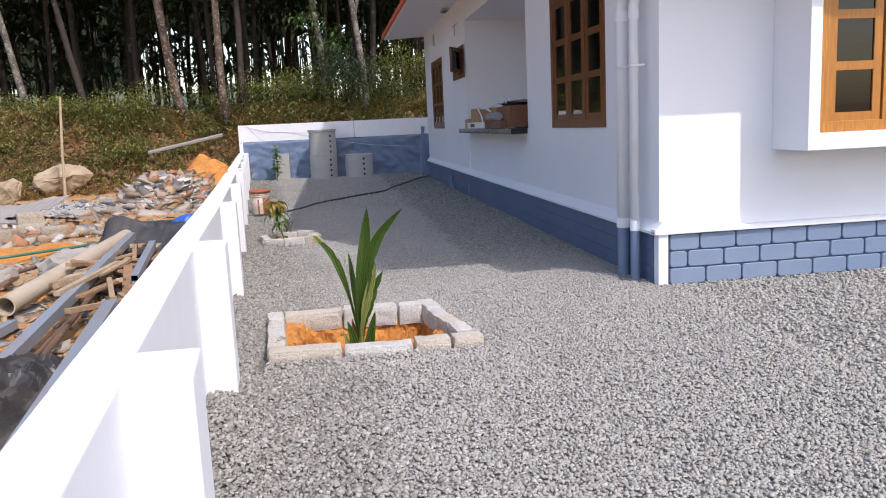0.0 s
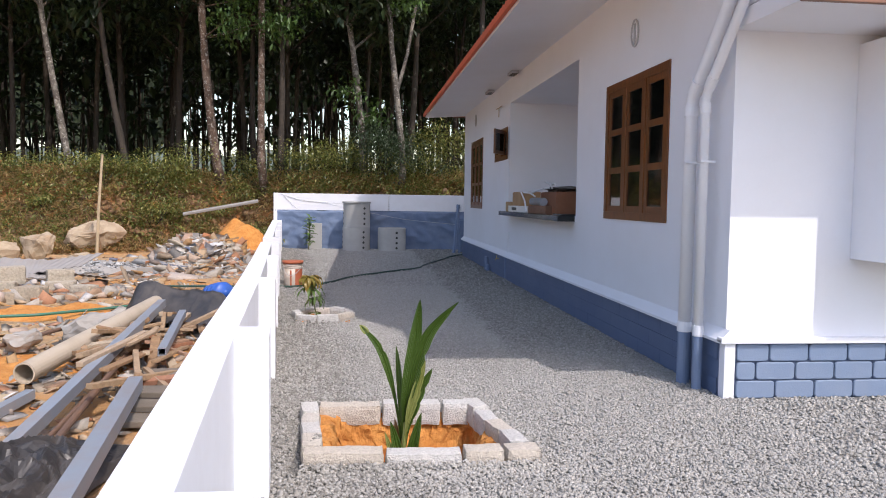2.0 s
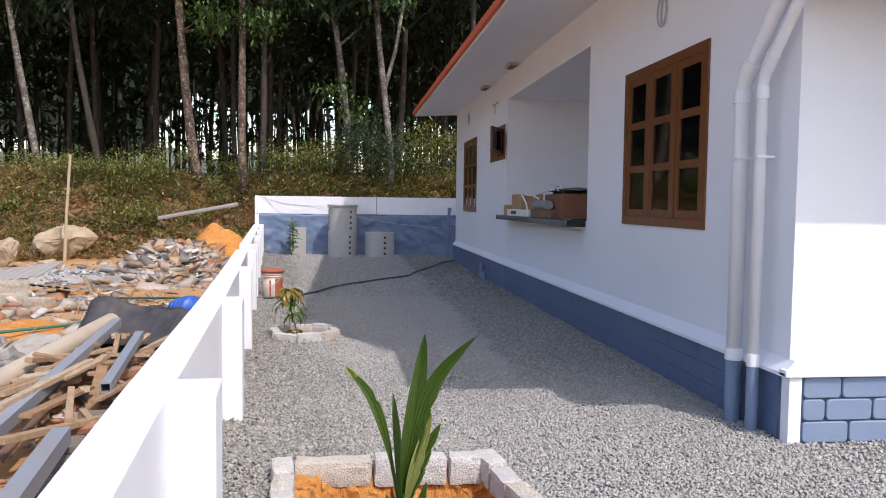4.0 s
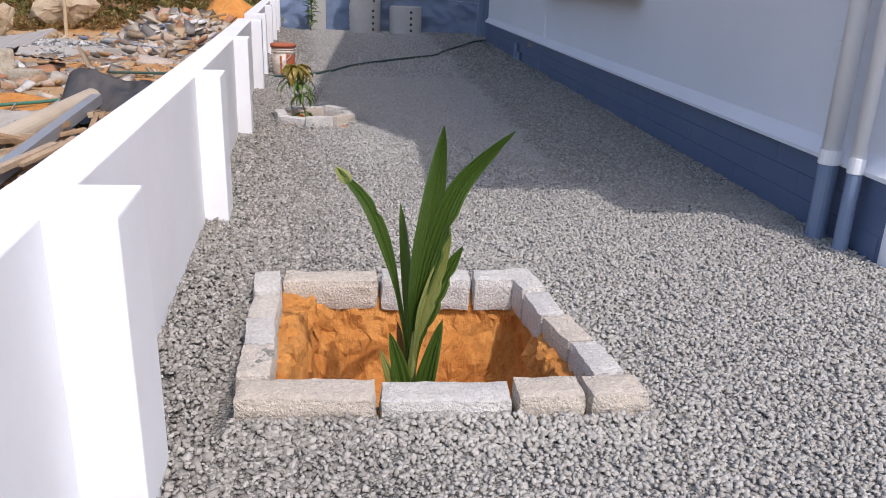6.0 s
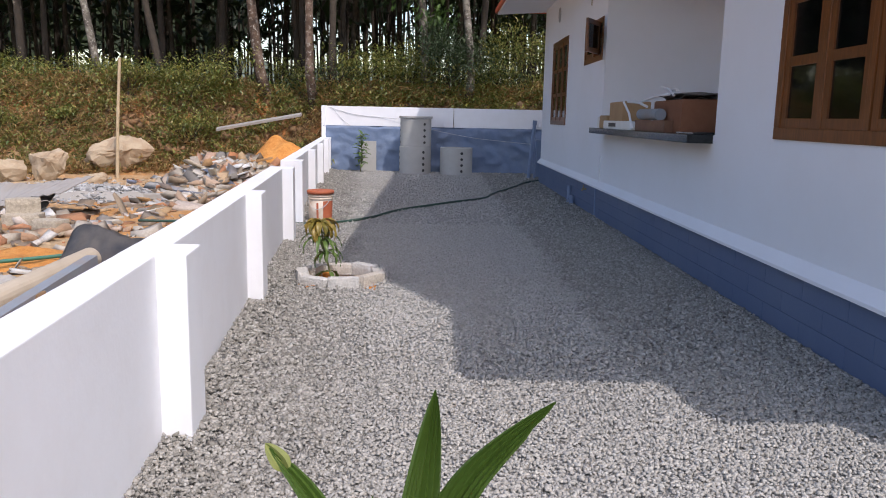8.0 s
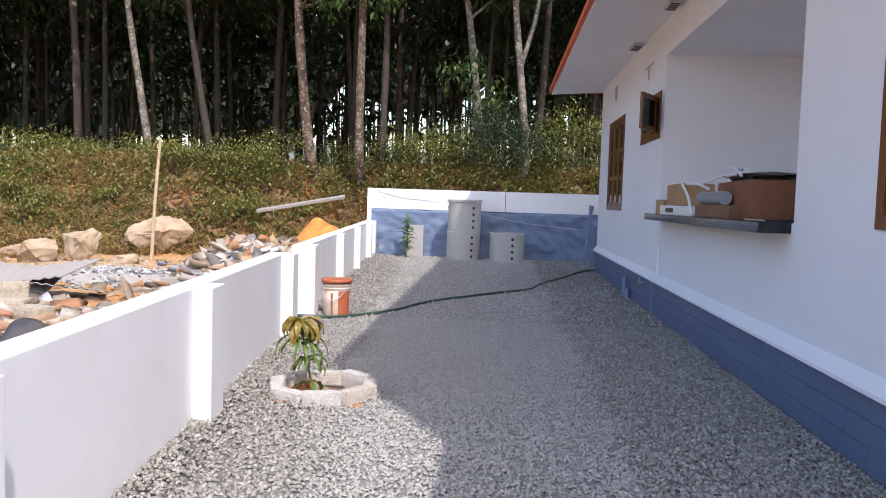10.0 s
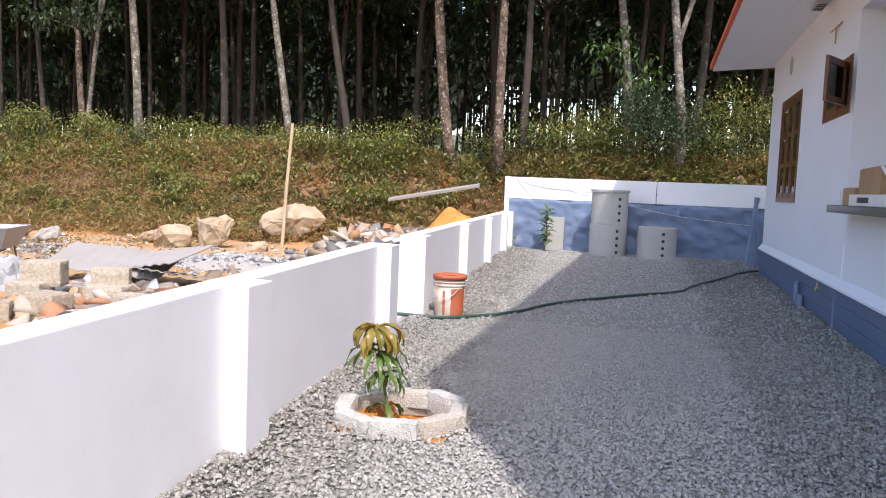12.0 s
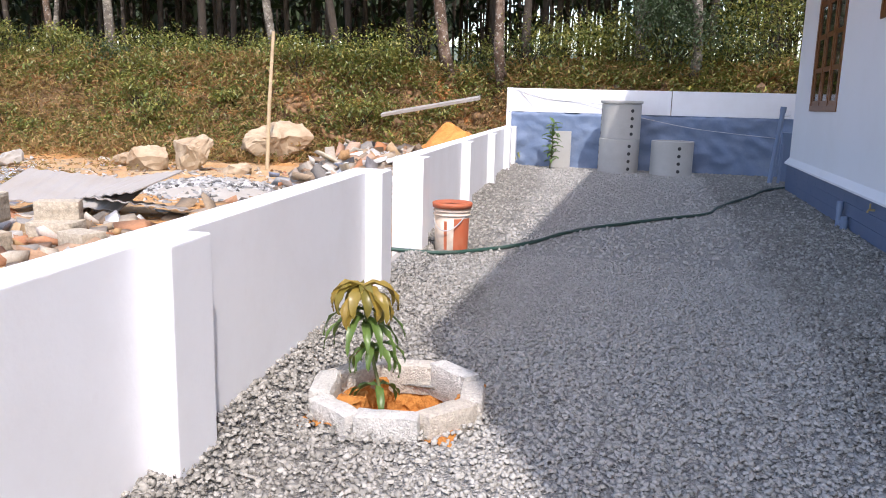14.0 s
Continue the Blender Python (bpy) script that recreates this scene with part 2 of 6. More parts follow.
DEBRIS = varied("builders_debris", [(0.34, 0.27, 0.19), (0.44, 0.40, 0.34), (0.42, 0.17, 0.07), (0.30, 0.23, 0.16), (0.17, 0.12, 0.08), (0.5, 0.46, 0.4), (0.42, 0.27, 0.13), (0.36, 0.2, 0.09), (0.62, 0.6, 0.57), (0.08, 0.065, 0.05)], 0.9, "island", 30, 0.5)
LITTER = varied("plastic_litter", [(0.66, 0.65, 0.63), (0.72, 0.71, 0.7), (0.42, 0.42, 0.42), (0.5, 0.44, 0.34), (0.16, 0.2, 0.3), (0.42, 0.34, 0.23), (0.55, 0.53, 0.5)], 0.5, "island", 20, 0.2)
HOSE = paint("green_hose_plastic", (0.035, 0.15, 0.10), (0.13, 0.19, 0.15), 0.4, 0.45, 5, 60, 0.1)
HOSE_DARK = paint("dark_hose_plastic", (0.022, 0.066, 0.05), (0.1, 0.1, 0.09), 0.4, 0.5, 5, 60, 0.1)
PAIL_W = paint("white_pail_plastic", (0.66, 0.60, 0.52), (0.42, 0.22, 0.12), 0.6, 0.5, 6, 30, 0.1)
PAIL_R = paint("red_pail_plastic", (0.46, 0.115, 0.05), (0.4, 0.2, 0.12), 0.4, 0.5, 6, 30, 0.1)
CAN_BLUE = paint("blue_can_plastic", (0.02, 0.10, 0.42), (0.1, 0.15, 0.3), 0.4, 0.4, 5, 30, 0.1)
BARK = varied("tree_bark", [(0.045, 0.034, 0.025), (0.065, 0.05, 0.036), (0.038, 0.028, 0.02), (0.085, 0.07, 0.052)], 0.95, "object", 5, 0.9, 0.03, 0.6)
bn, bl = BARK.node_tree.nodes, BARK.node_tree.links
bb = bn["Principled BSDF"]
old = bb.inputs["Base Color"].links[0].from_socket
pp = where(bn)
patch = ramp(bn, bl, noise_tex(bn, bl, 2.6, 6, pp, 0.7), 0.6, 0.68)
bl.new(mixed(bn, bl, patch, old, (0.19, 0.17, 0.14)), bb.inputs["Base Color"])
def pale_bark(name, cols, spots):
    """Bark with pale lichen spots of two sizes."""
    m = varied(name, cols, 0.95, "object", 5, 0.9, 0.03, 0.5)
    n, l = m.node_tree.nodes, m.node_tree.links
    b = n["Principled BSDF"]
    was = b.inputs["Base Color"].links[0].from_socket
    p = where(n)
    big = ramp(n, l, noise_tex(n, l, 3.2, 6, p, 0.7), 0.5, 0.6)
    small = ramp(n, l, noise_tex(n, l, 13, 5, p, 0.65), 0.56, 0.64)
    c = mixed(n, l, big, was, spots)
    l.new(mixed(n, l, small, c, (0.36, 0.34, 0.3)), b.inputs["Base Color"])
    return m


BARK_PALE = pale_bark("lichen_bark", [(0.10, 0.085, 0.068), (0.13, 0.11, 0.09)], (0.21, 0.19, 0.155))
BARK_RED = pale_bark("reddish_bark", [(0.10, 0.06, 0.04), (0.12, 0.075, 0.05)], (0.17, 0.12, 0.09))
# Same tree leaves twice: canopy shade in the first colour, sunlight in the second.
LEAF_SHADED = leafy("shaded_tree_leaf", [(0.012, 0.024, 0.009), (0.022, 0.042, 0.013), (0.036, 0.065, 0.02)])
LEAF_SUNLIT = leafy("sunlit_tree_leaf", [(0.05, 0.10, 0.02), (0.08, 0.15, 0.03), (0.035, 0.07, 0.02)])
LEAF_SHRUB = leafy("shrub_leaf", [(0.09, 0.135, 0.024), (0.17, 0.2, 0.045), (0.32, 0.29, 0.07), (0.07, 0.11, 0.03), (0.25, 0.23, 0.06)])
LEAF_BUSH = leafy("dark_bush_leaf", [(0.03, 0.055, 0.025), (0.05, 0.08, 0.035), (0.065, 0.10, 0.045)])
LEAF_DRY = leafy("dry_grass_and_weeds", [(0.30, 0.185, 0.08), (0.46, 0.32, 0.15), (0.15, 0.085, 0.035), (0.24, 0.22, 0.06), (0.33, 0.15, 0.06), (0.40, 0.31, 0.12), (0.13, 0.12, 0.04)], 0.8)
PALM_LEAF = leafy("coconut_leaf", [(0.05, 0.095, 0.016), (0.075, 0.135, 0.022)], 0.35)
PALM_DRY = leafy("dry_palm_leaf", [(0.24, 0.13, 0.05), (0.2, 0.1, 0.04)], 0.7)
PALM_PALE = leafy("yellowing_palm_leaf", [(0.2, 0.26, 0.06), (0.28, 0.28, 0.09)], 0.45)
MANGO_GREEN = leafy("mango_leaf", [(0.08, 0.15, 0.035), (0.13, 0.21, 0.055), (0.10, 0.17, 0.04)], 0.35)
MANGO_YOUNG = leafy("young_bronze_mango_leaf", [(0.27, 0.185, 0.035), (0.34, 0.24, 0.05), (0.19, 0.165, 0.035)], 0.35)
STEM = paint("green_stem", (0.12, 0.14, 0.05), (0.2, 0.13, 0.07), 0.5, 0.7)
BRASS = paint("tarnished_brass", (0.4, 0.3, 0.14), (0.3, 0.2, 0.1), 0.4, 0.4)
DARK = paint("dark_iron", (0.02, 0.02, 0.022), (0.08, 0.07, 0.06), 0.4, 0.5)
GLASS, n_, l_, b_ = node_mat("dark_window_glass", 0.04)
b_.inputs["Base Color"].default_value = (0.015, 0.018, 0.02, 1)
b_.inputs["IOR"].default_value = 1.5
b_.inputs["Transmission Weight"].default_value = 0.85
METAL_GREY = paint("pale_grey_vent", (0.45, 0.45, 0.47), (0.3, 0.3, 0.3), 0.3, 0.5)

# ---- mesh helpers ----


class Build:
    """Collects vertices and faces for one mesh."""

    def __init__(self):
        self.v, self.f = [], []

    def box(self, x0, x1, y0, y1, z0, z1):
        i = len(self.v)
        self.v += [(x0, y0, z0), (x1, y0, z0), (x1, y1, z0), (x0, y1, z0), (x0, y0, z1), (x1, y0, z1), (x1, y1, z1), (x0, y1, z1)]
        self.f += [tuple(i + k for k in q) for q in ((3, 2, 1, 0), (4, 5, 6, 7), (0, 1, 5, 4), (1, 2, 6, 5), (2, 3, 7, 6), (3, 0, 4, 7))]
        return self

    def prism(self, pts, z0, z1):
        """An upright prism over a plan outline (counter-clockwise)."""
        i, k = len(self.v), len(pts)
        self.v += [(x, y, z0) for x, y in pts] + [(x, y, z1) for x, y in pts]
        self.f.append(tuple(i + j for j in reversed(range(k))))
        self.f.append(tuple(i + k + j for j in range(k)))
        self.f += [(i + j, i + (j + 1) % k, i + k + (j + 1) % k, i + k + j) for j in range(k)]
        return self

    def tube(self, path, radii, n=10, caps=True):
        """A round tube along a list of points."""
        path = [Vector(p) for p in path]
        if not hasattr(radii, "__len__"):
            radii = [radii] * len(path)
        start = len(self.v)
        side = None
        for j, p in enumerate(path):
            d = (path[min(j + 1, len(path) - 1)] - path[max(j - 1, 0)]).normalized()
            if side is None:
                side = d.orthogonal().normalized()
            side = (side - d * side.dot(d)).normalized()
            up = d.cross(side)
            for a in range(n):
                w = 2 * math.pi * a / n
                self.v.append(tuple(p + (side * math.cos(w) + up * math.sin(w)) * radii[j]))
        for j in range(len(path) - 1):
            for a in range(n):
                b = (a + 1) % n
                s = start + j * n
                self.f.append((s + a, s + b, s + n + b, s + n + a))
        if caps:
            self.f.append(tuple(start + a for a in reversed(range(n))))
            self.f.append(tuple(start + (len(path) - 1) * n + a for a in range(n)))
        return self

    def lathe(self, profile, n=40, cx=0.0, cy=0.0):
        """A closed ring of profile points (radius, z) turned about an upright axis."""
        i, k = len(self.v), len(profile)
        for a in range(n):
            w = 2 * math.pi * a / n
            self.v += [(cx + r * math.cos(w), cy + r * math.sin(w), z) for r, z in profile]
        for a in range(n):
            b = (a + 1) % n
            for j in range(k):
                h = (j + 1) % k
                self.f.append((i + a * k + j, i + b * k + j, i + b * k + h, i + a * k + h))
        return self

    def mesh(self, name, smooth=False):
        me = bpy.data.meshes.new(name)
        me.from_pydata(self.v, [], self.f)
        me.update()
        if smooth:
            me.polygons.foreach_set("use_smooth", [True] * len(me.polygons))
        return me


def solid(name, build, mat, parent=None, label="", bevel=0.0, smooth=False, segments=2):
    """One mesh object; under a thing when parent is given."""
    me = build.mesh(name, smooth) if isinstance(build, Build) else build
    if bevel:
        bm = bmesh.new()
        bm.from_mesh(me)
        bmesh.ops.recalc_face_normals(bm, faces=bm.faces)
        edges = [e for e in bm.edges if len(e.link_faces) == 2 and e.calc_face_angle(0) > 0.6]
        bmesh.ops.bevel(bm, geom=edges, offset=bevel, segments=segments, profile=0.6, affect="EDGES", clamp_overlap=True)
        bm.to_mesh(me)
        bm.free()
    if not me.materials:
        me.materials.append(mat)
    ob = new(name, me)
    if parent is not None:
        ob.parent = parent
    if label:
        ob["label"] = label
    return ob


def thing(name, label, category, at=(0, 0, 0), turn=0.0, group=""):
    e = new(name)
    e.empty_display_size = 0.1
    e.matrix_basis = pose(*at, 0, 0, turn)
    return tagged(e, label, category, group)


def grid_box(x0, x1, y0, y1, z0, z1, step):
    """A box with faces divided into cells of about that size."""
    bm = bmesh.new()
    bmesh.ops.create_cube(bm, size=1.0)
    for v in bm.verts:
        v.co = Vector((x0 + (v.co.x + 0.5) * (x1 - x0), y0 + (v.co.y + 0.5) * (y1 - y0), z0 + (v.co.z + 0.5) * (z1 - z0)))
    for axis, length in ((0, x1 - x0), (1, y1 - y0), (2, z1 - z0)):
        cuts = max(1, int(length / step))
        lo = (x0, y0, z0)[axis]
        for k in range(1, cuts):
            co, no = Vector((0, 0, 0)), Vector((0, 0, 0))
            co[axis], no[axis] = lo + length * k / cuts, 1
            bmesh.ops.bisect_plane(bm, geom=bm.verts[:] + bm.edges[:] + bm.faces[:], plane_co=co, plane_no=no)
    me = bpy.data.meshes.new("block")
    bm.to_mesh(me)
    bm.free()
    return me


def stone_mesh(name, sx, sy, sz, seed, sub=3, rough=0.22):
    bm = bmesh.new()
    bmesh.ops.create_icosphere(bm, subdivisions=sub, radius=1.0)
    for v in bm.verts:
        q = v.co.copy()
        cut = Vector((max(-0.72, min(0.72, q.x)), max(-0.7, min(0.7, q.y)), max(-0.68, min(0.68, q.z))))
        cut += noise.noise_vector(q * 1.3 + Vector((seed, seed * 2.1, 0))) * rough * 1.3
        cut += noise.noise_vector(q * 3.7 + Vector((0, seed, seed))) * rough * 0.4
        v.co = Vector((cut.x * sx, cut.y * sy, cut.z * sz))
    me = bpy.data.meshes.new(name)
    bm.to_mesh(me)
    bm.free()
    return me


def leaf_mesh(points, ups, sizes, rng, droop=0.3, aspect=0.45, fold=True):
    """Many separate leaves (two folded quads each) at the given places."""
    b = Build()
    for p, s in zip(points, sizes):
        w = rng.uniform(0, 2 * math.pi)
        tilt = rng.uniform(-1.0, 0.6) - droop
        d = Vector((math.cos(w) * math.cos(tilt), math.sin(w) * math.cos(tilt), math.sin(tilt)))
        side = d.cross(Vector((rng.uniform(-0.5, 0.5), rng.uniform(-0.5, 0.5), 1))).normalized()
        up = side.cross(d)
        p = Vector(p)
        a, m1, e = p, p + d * s * 0.55, p + d * s - Vector((0, 0, s * 0.15))
        i = len(b.v)
        b.v += [tuple(a), tuple(m1 + side * s * aspect * 0.5 + up * s * 0.08), tuple(e), tuple(m1 - side * s * aspect * 0.5 + up * s * 0.08)]
        b.f += [(i, i + 1, i + 2), (i, i + 2, i + 3)] if fold else [(i, i + 1, i + 2, i + 3)]
    return b

# ---- ground ----


def smooth01(t):
    t = max(0.0, min(1.0, t))
    return t * t * (3 - 2 * t)


def recess(y):
    """How far the wall's panels lie behind the faces of its pillars."""
    return 0.18 - 0.06 * smooth01((y - 1.0) / 6.0)


def face_x(y):
    """The inner face of the boundary wall at y."""
    return -0.505 - 0.095 * (y - 5.07) - recess(y)


def foot_y(x):
    return 20.6 + 3.3 * smooth01((x + 7.5) / 4.6) - 0.06 * max(0, -8 - x)


def bank_width(x):
    """How far the bank takes to rise: steep behind the rear wall, gentle beside the plot."""
    return 3.3 - 1.8 * smooth01((x + 4.2) / 1.8)


def land(x, y):
    """Height of the natural ground: the bare plot, the bank and the wood above it."""
    inside = x > face_x(y) - 0.1 and y < 23.2
    if inside:
        return -0.04
    q = Vector((x, y, 0))
    far = math.hypot(x, y)
    s = (y - foot_y(x)) / bank_width(x)
    rise = 2.2 * smooth01(s) if s > 0 else 0.0
    lump = noise.noise(q * 0.9) * 0.10 + noise.noise(q * 2.3) * 0.05
    z = -0.05 + rise + lump * (0.45 + 2.2 * smooth01(s * 1.6) * (1 - 0.6 * smooth01(s - 0.6)))
    if y < 3:
        z = min(z, 0.02)
    if y > 30:
        z -= 0.03 * (min(y, 120) - 30)
    return z if far < 200 else min(z, 0.0)


def steps(a, b, fine0, fine1, fine, coarse):
    out, x = [], a
    while x < b:
        out.append(x)
        x += fine if fine0 <= x < fine1 else coarse
    return out + [b]


PITS = [(-0.08, 1.04, 3.08, 4.08), (-0.54, 0.0, 8.43, 8.97)]
xs = [-1600, -500, -200, -120] + steps(-70, 60, -24, 2.0, 0.4, 3.0) + [120, 200, 500, 1600]
ys = [-1600, -500, -200, -60, -30] + steps(-15, 75, 2, 32, 0.4, 3.0) + [110, 200, 500, 1600]
gb = Build()
gb.v = [(x, y, land(x, y)) for y in ys for x in xs]
for j in range(len(ys) - 1):
    for i in range(len(xs) - 1):
        if any(xs[i] < p[1] + 0.05 and xs[i + 1] > p[0] - 0.05 and ys[j] < p[3] + 0.05 and ys[j + 1] > p[2] - 0.05 for p in PITS):
            continue
        a = j * len(xs) + i
        gb.f.append((a, a + 1, a + len(xs) + 1, a + len(xs)))
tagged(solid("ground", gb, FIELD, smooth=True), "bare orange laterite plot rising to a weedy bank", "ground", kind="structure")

# the gravelled yard, with its two planting pits left open
yb = Build()


def yard_quad(a, b, c, d):
    """A strip of yard between y = a and b, from x = c to d (None: the boundary wall)."""
    l0, l1 = (face_x(a) - 0.06, face_x(b) - 0.06) if c is None else (c, c)
    i = len(yb.v)
    yb.v += [(l0, a, 0), (d, a, 0), (d, b, 0), (l1, b, 0)]
    yb.f.append((i, i + 1, i + 2, i + 3))


last = -9.0
for x0, x1, y0, y1 in PITS:
    yard_quad(last, y0, None, 14)
    yard_quad(y0, y1, None, x0)
    yard_quad(y0, y1, x1, 14)
    last = y1
yard_quad(last, 23.3, None, 14)
tagged(solid("yard", yb, GRAVEL), "yard of loose grey crushed stone", "gravel", kind="structure")

# stones banked up along the foot of the boundary wall
fillet = Build()
BANK_H, BANK_W = 0.042, 0.24
for k in range(33):
    y = -9.0 + k
    h = BANK_H * (0.85 + 0.15 * math.sin(k * 1.9))
    x = face_x(y)
    fillet.v += [(x - 0.03, y, -0.01), (x - 0.03, y, h), (x + 0.11, y, h * 0.8), (x + BANK_W, y, -0.003)]
for k in range(32):
    a = 4 * k
    fillet.f += [(a + j, a + j + 1, a + j + 5, a + j + 4) for j in range(3)]
tagged(solid("gravel_fillet", fillet, GRAVEL), "grey crushed stone banked against the boundary wall", "gravel", kind="structure")

# ---- boundary wall ----


def along(y0, y1, off0, off1):
    return [(face_x(y0) + off0, y0), (face_x(y0) + off1, y0), (face_x(y1) + off1, y1), (face_x(y1) + off0, y1)]


WALL_TOP = 0.873
pillars_a = [-4.8, -2.2, 0.38, 2.755, 5.39, 8.025, 10.92]
pillars_b = [12.42, 15.58, 18.62, 21.62]


def boundary(name, y0, y1, pillar_ends):
    root = thing(name, "low white-painted boundary wall with projecting pillars", "wall")
    root["kind"] = "structure"
    ends = sorted(pillar_ends)
    edges = [y0] + [e for p in ends for e in (p - 0.3, p)] + [y1]
    for i in range(0, len(edges), 2):
        if edges[i + 1] - edges[i] > 0.02:
            solid("panel", Build().prism(along(edges[i], edges[i + 1], -0.17, 0.0), -0.15, WALL_TOP), WALL_WHITE, root, bevel=0.006)
    for p in ends:
        solid("pillar", Build().prism(along(p - 0.298, p - 0.002, -0.17, recess(p - 0.15)), -0.15, WALL_TOP + 0.002), WALL_WHITE, root, bevel=0.008)
    return root


boundary("wall_west", -9.0, pillars_a[-1], pillars_a)
boundary("wall_west_far", pillars_b[0] - 0.3, 23.1, pillars_b + [23.09])
tagged(solid("threshold", Build().prism(along(pillars_a[-1], 12.12, -0.1, 0.1), -0.1, 0.03), SLAB_GREY, bevel=0.01), "worn concrete sill in the wall gap", "sill", kind="structure")

# rear wall: blue rubble-textured base below a smooth white band
bw = thing("wall_north", "rear boundary wall, blue rough base and white band", "wall")
bw["kind"] = "structure"
me = grid_box(-2.42, 9.0, 23.13, 23.36, -0.2, 1.2, 0.08)
for v in me.vertices:
    if v.co.y < 23.2:
        q = Vector((v.co.x, v.co.z * 1.5, 3.0))
        v.co.y += -0.11 * abs(noise.noise(q * 2.9)) + 0.05 * noise.noise(q * 7)
me.polygons.foreach_set("use_smooth", [True] * len(me.polygons))
solid("base", me, BLUE_WALL, bw)
for x0, x1 in ((-2.42, 1.085), (1.1, 4.6), (4.615, 9.0)):
    solid("band", Build().box(x0, x1, 23.1, 23.36, 1.2, 1.715), WALL_WHITE, bw, bevel=0.006)
solid("pilaster", Build().box(0.82, 1.08, 23.085, 23.099, 1.2, 1.712), WALL_WHITE, bw, bevel=0.004)
solid("end_post", Build().box(-2.47, -2.36, 23.07, 23.38, -0.2, 1.72), WALL_WHITE, bw, bevel=0.006)

# ---- house shell ----
HX, HY, HEND = 3.12, 4.48, 20.45


def wall_boxes(b, u0, u1, z0, z1, holes, put):
    """Fills a wall from u0 to u1 and z0 to z1 but for the holes (u0, u1, z0, z1)."""
    us = sorted({u0, u1, *[h[0] for h in holes], *[h[1] for h in holes]})
    for a, c in zip(us, us[1:]):
        spans, z = [h for h in holes if h[0] < c and h[1] > a], z0
        for h in sorted(spans, key=lambda h: h[2]):
            if h[2] > z:
                put(b, a, c, z, h[2])
            z = max(z, h[3])
        if z < z1:
            put(b, a, c, z, z1)


WIN = (5.77, 7.69, 1.37, 2.93)
REC = (8.95, 13.801, 1.37, 3.49)
MID = (14.004, 15.445, 2.4, 3.05)
FAR = (17.15, 19.05, 1.37, 3.08)
side = Build()
wall_boxes(side, HY + 0.2, HEND, 0.45, 4.05, [WIN, REC, MID, FAR], lambda b, a, c, z0, z1: b.box(HX, HX + 0.2, a, c, z0, z1))
tagged(solid("wall_side", side, WHITE), "long white-painted side wall of the house", "wall", kind="structure")
rec = Build()
rec.box(HX + 0.2, 5.1, REC[1], REC[1] + 0.15, 1.2, 3.6).box(HX + 0.2, 5.1, REC[0] - 0.15, REC[0], 1.2, 3.6)
rec.box(5.1, 5.25, REC[0] - 0.15, REC[1] + 0.15, 1.2, 3.6).box(HX + 0.2, 5.1, REC[0], REC[1], REC[3], 3.6).box(HX + 0.2, 5.1, REC[0], REC[1], 1.2, 1.3)
tagged(solid("recess", rec, WHITE), "open recess in the wall, plastered white inside", "recess", kind="structure")
BAYX = 4.15
front = Build()
wall_boxes(front, HX, 9.6, 0.45, 4.05, [(4.35, 6.3, 1.3, 2.7)], lambda b, a, c, z0, z1: b.box(a, c, HY - 0.002, HY + 0.2, z0, z1))
tagged(solid("wall_front", front, WHITE), "white-painted front wall of the house", "wall", kind="structure")
back = Build().box(HX + 0.2, 9.6, HEND - 0.2, HEND, 0, 4.05).box(9.4, 9.6, HY + 0.2, HEND - 0.2, 0, 4.05).box(HX + 0.2, 9.4, HY + 0.2, HEND - 0.2, 0.3, 0.45)
tagged(solid("wall_rear", back, WHITE), "plain white rear walls and floor of the house", "wall", kind="structure")

# bay window box on the front
bay = thing("bay", "white box bay projecting from the front wall", "bay window")
bay["kind"] = "structure"
solid("side_panel", Build().box(BAYX, BAYX + 0.1, HY - 0.53, HY - 0.003, 1.13, 2.85), WHITE, bay, bevel=0.005)
solid("side_panel", Build().box(6.5, 6.6, HY - 0.53, HY - 0.003, 1.13, 2.85), WHITE, bay, bevel=0.005)
solid("bottom_panel", Build().box(BAYX + 0.1, 6.5, HY - 0.53, HY - 0.003, 1.13, 1.268), WHITE, bay, bevel=0.005)
solid("top_panel", Build().box(BAYX + 0.1, 6.5, HY - 0.53, HY - 0.003, 2.722, 2.85), WHITE, bay, bevel=0.005)

# plinths: side courses, front courses of rounded blocks
pl = thing("plinth_side", "blue painted block plinth along the side wall, shade in its colour", "plinth")
pl["kind"] = "structure"
solid("core", Build().box(HX - 0.03, HX + 0.18, HY + 0.03, HEND, -0.1, 0.452), BLUE_SHADED, pl)
slot = Build().box(-0.008, 0.0, -0.3, 0.3, -0.073, 0.073)
slot_me = None
for r in range(3):
    y = HY + 0.06 + (0.3 if r % 2 else 0)
    while y + 0.6 < HEND:
        if slot_me is None:
            o = solid("course_block", slot, BLUE_SHADED, pl, bevel=0.003, segments=1)
            slot_me = o.data
        else:
            o = new("course_block", slot_me)
            o.parent = pl
        o.location = (HX - 0.03, y + 0.3, 0.075 + 0.15 * r)
        y += 0.601
skirt = Build()
skirt.v = [(HX - 0.075, HY - 0.07, 0.45), (HX - 0.075, HY - 0.07, 0.475), (HX, HY - 0.07, 0.56), (HX, HY - 0.07, 0.45), (HX - 0.075, HEND, 0.45), (HX - 0.075, HEND, 0.475), (HX, HEND, 0.56), (HX, HEND, 0.45)]
skirt.f = [(0, 1, 2, 3), (7, 6, 5, 4), (0, 4, 5, 1), (1, 5, 6, 2), (3, 7, 4, 0)]
tagged(solid("trim_side", skirt, WHITE), "sloped white plaster ledge above the plinth", "ledge", kind="structure")
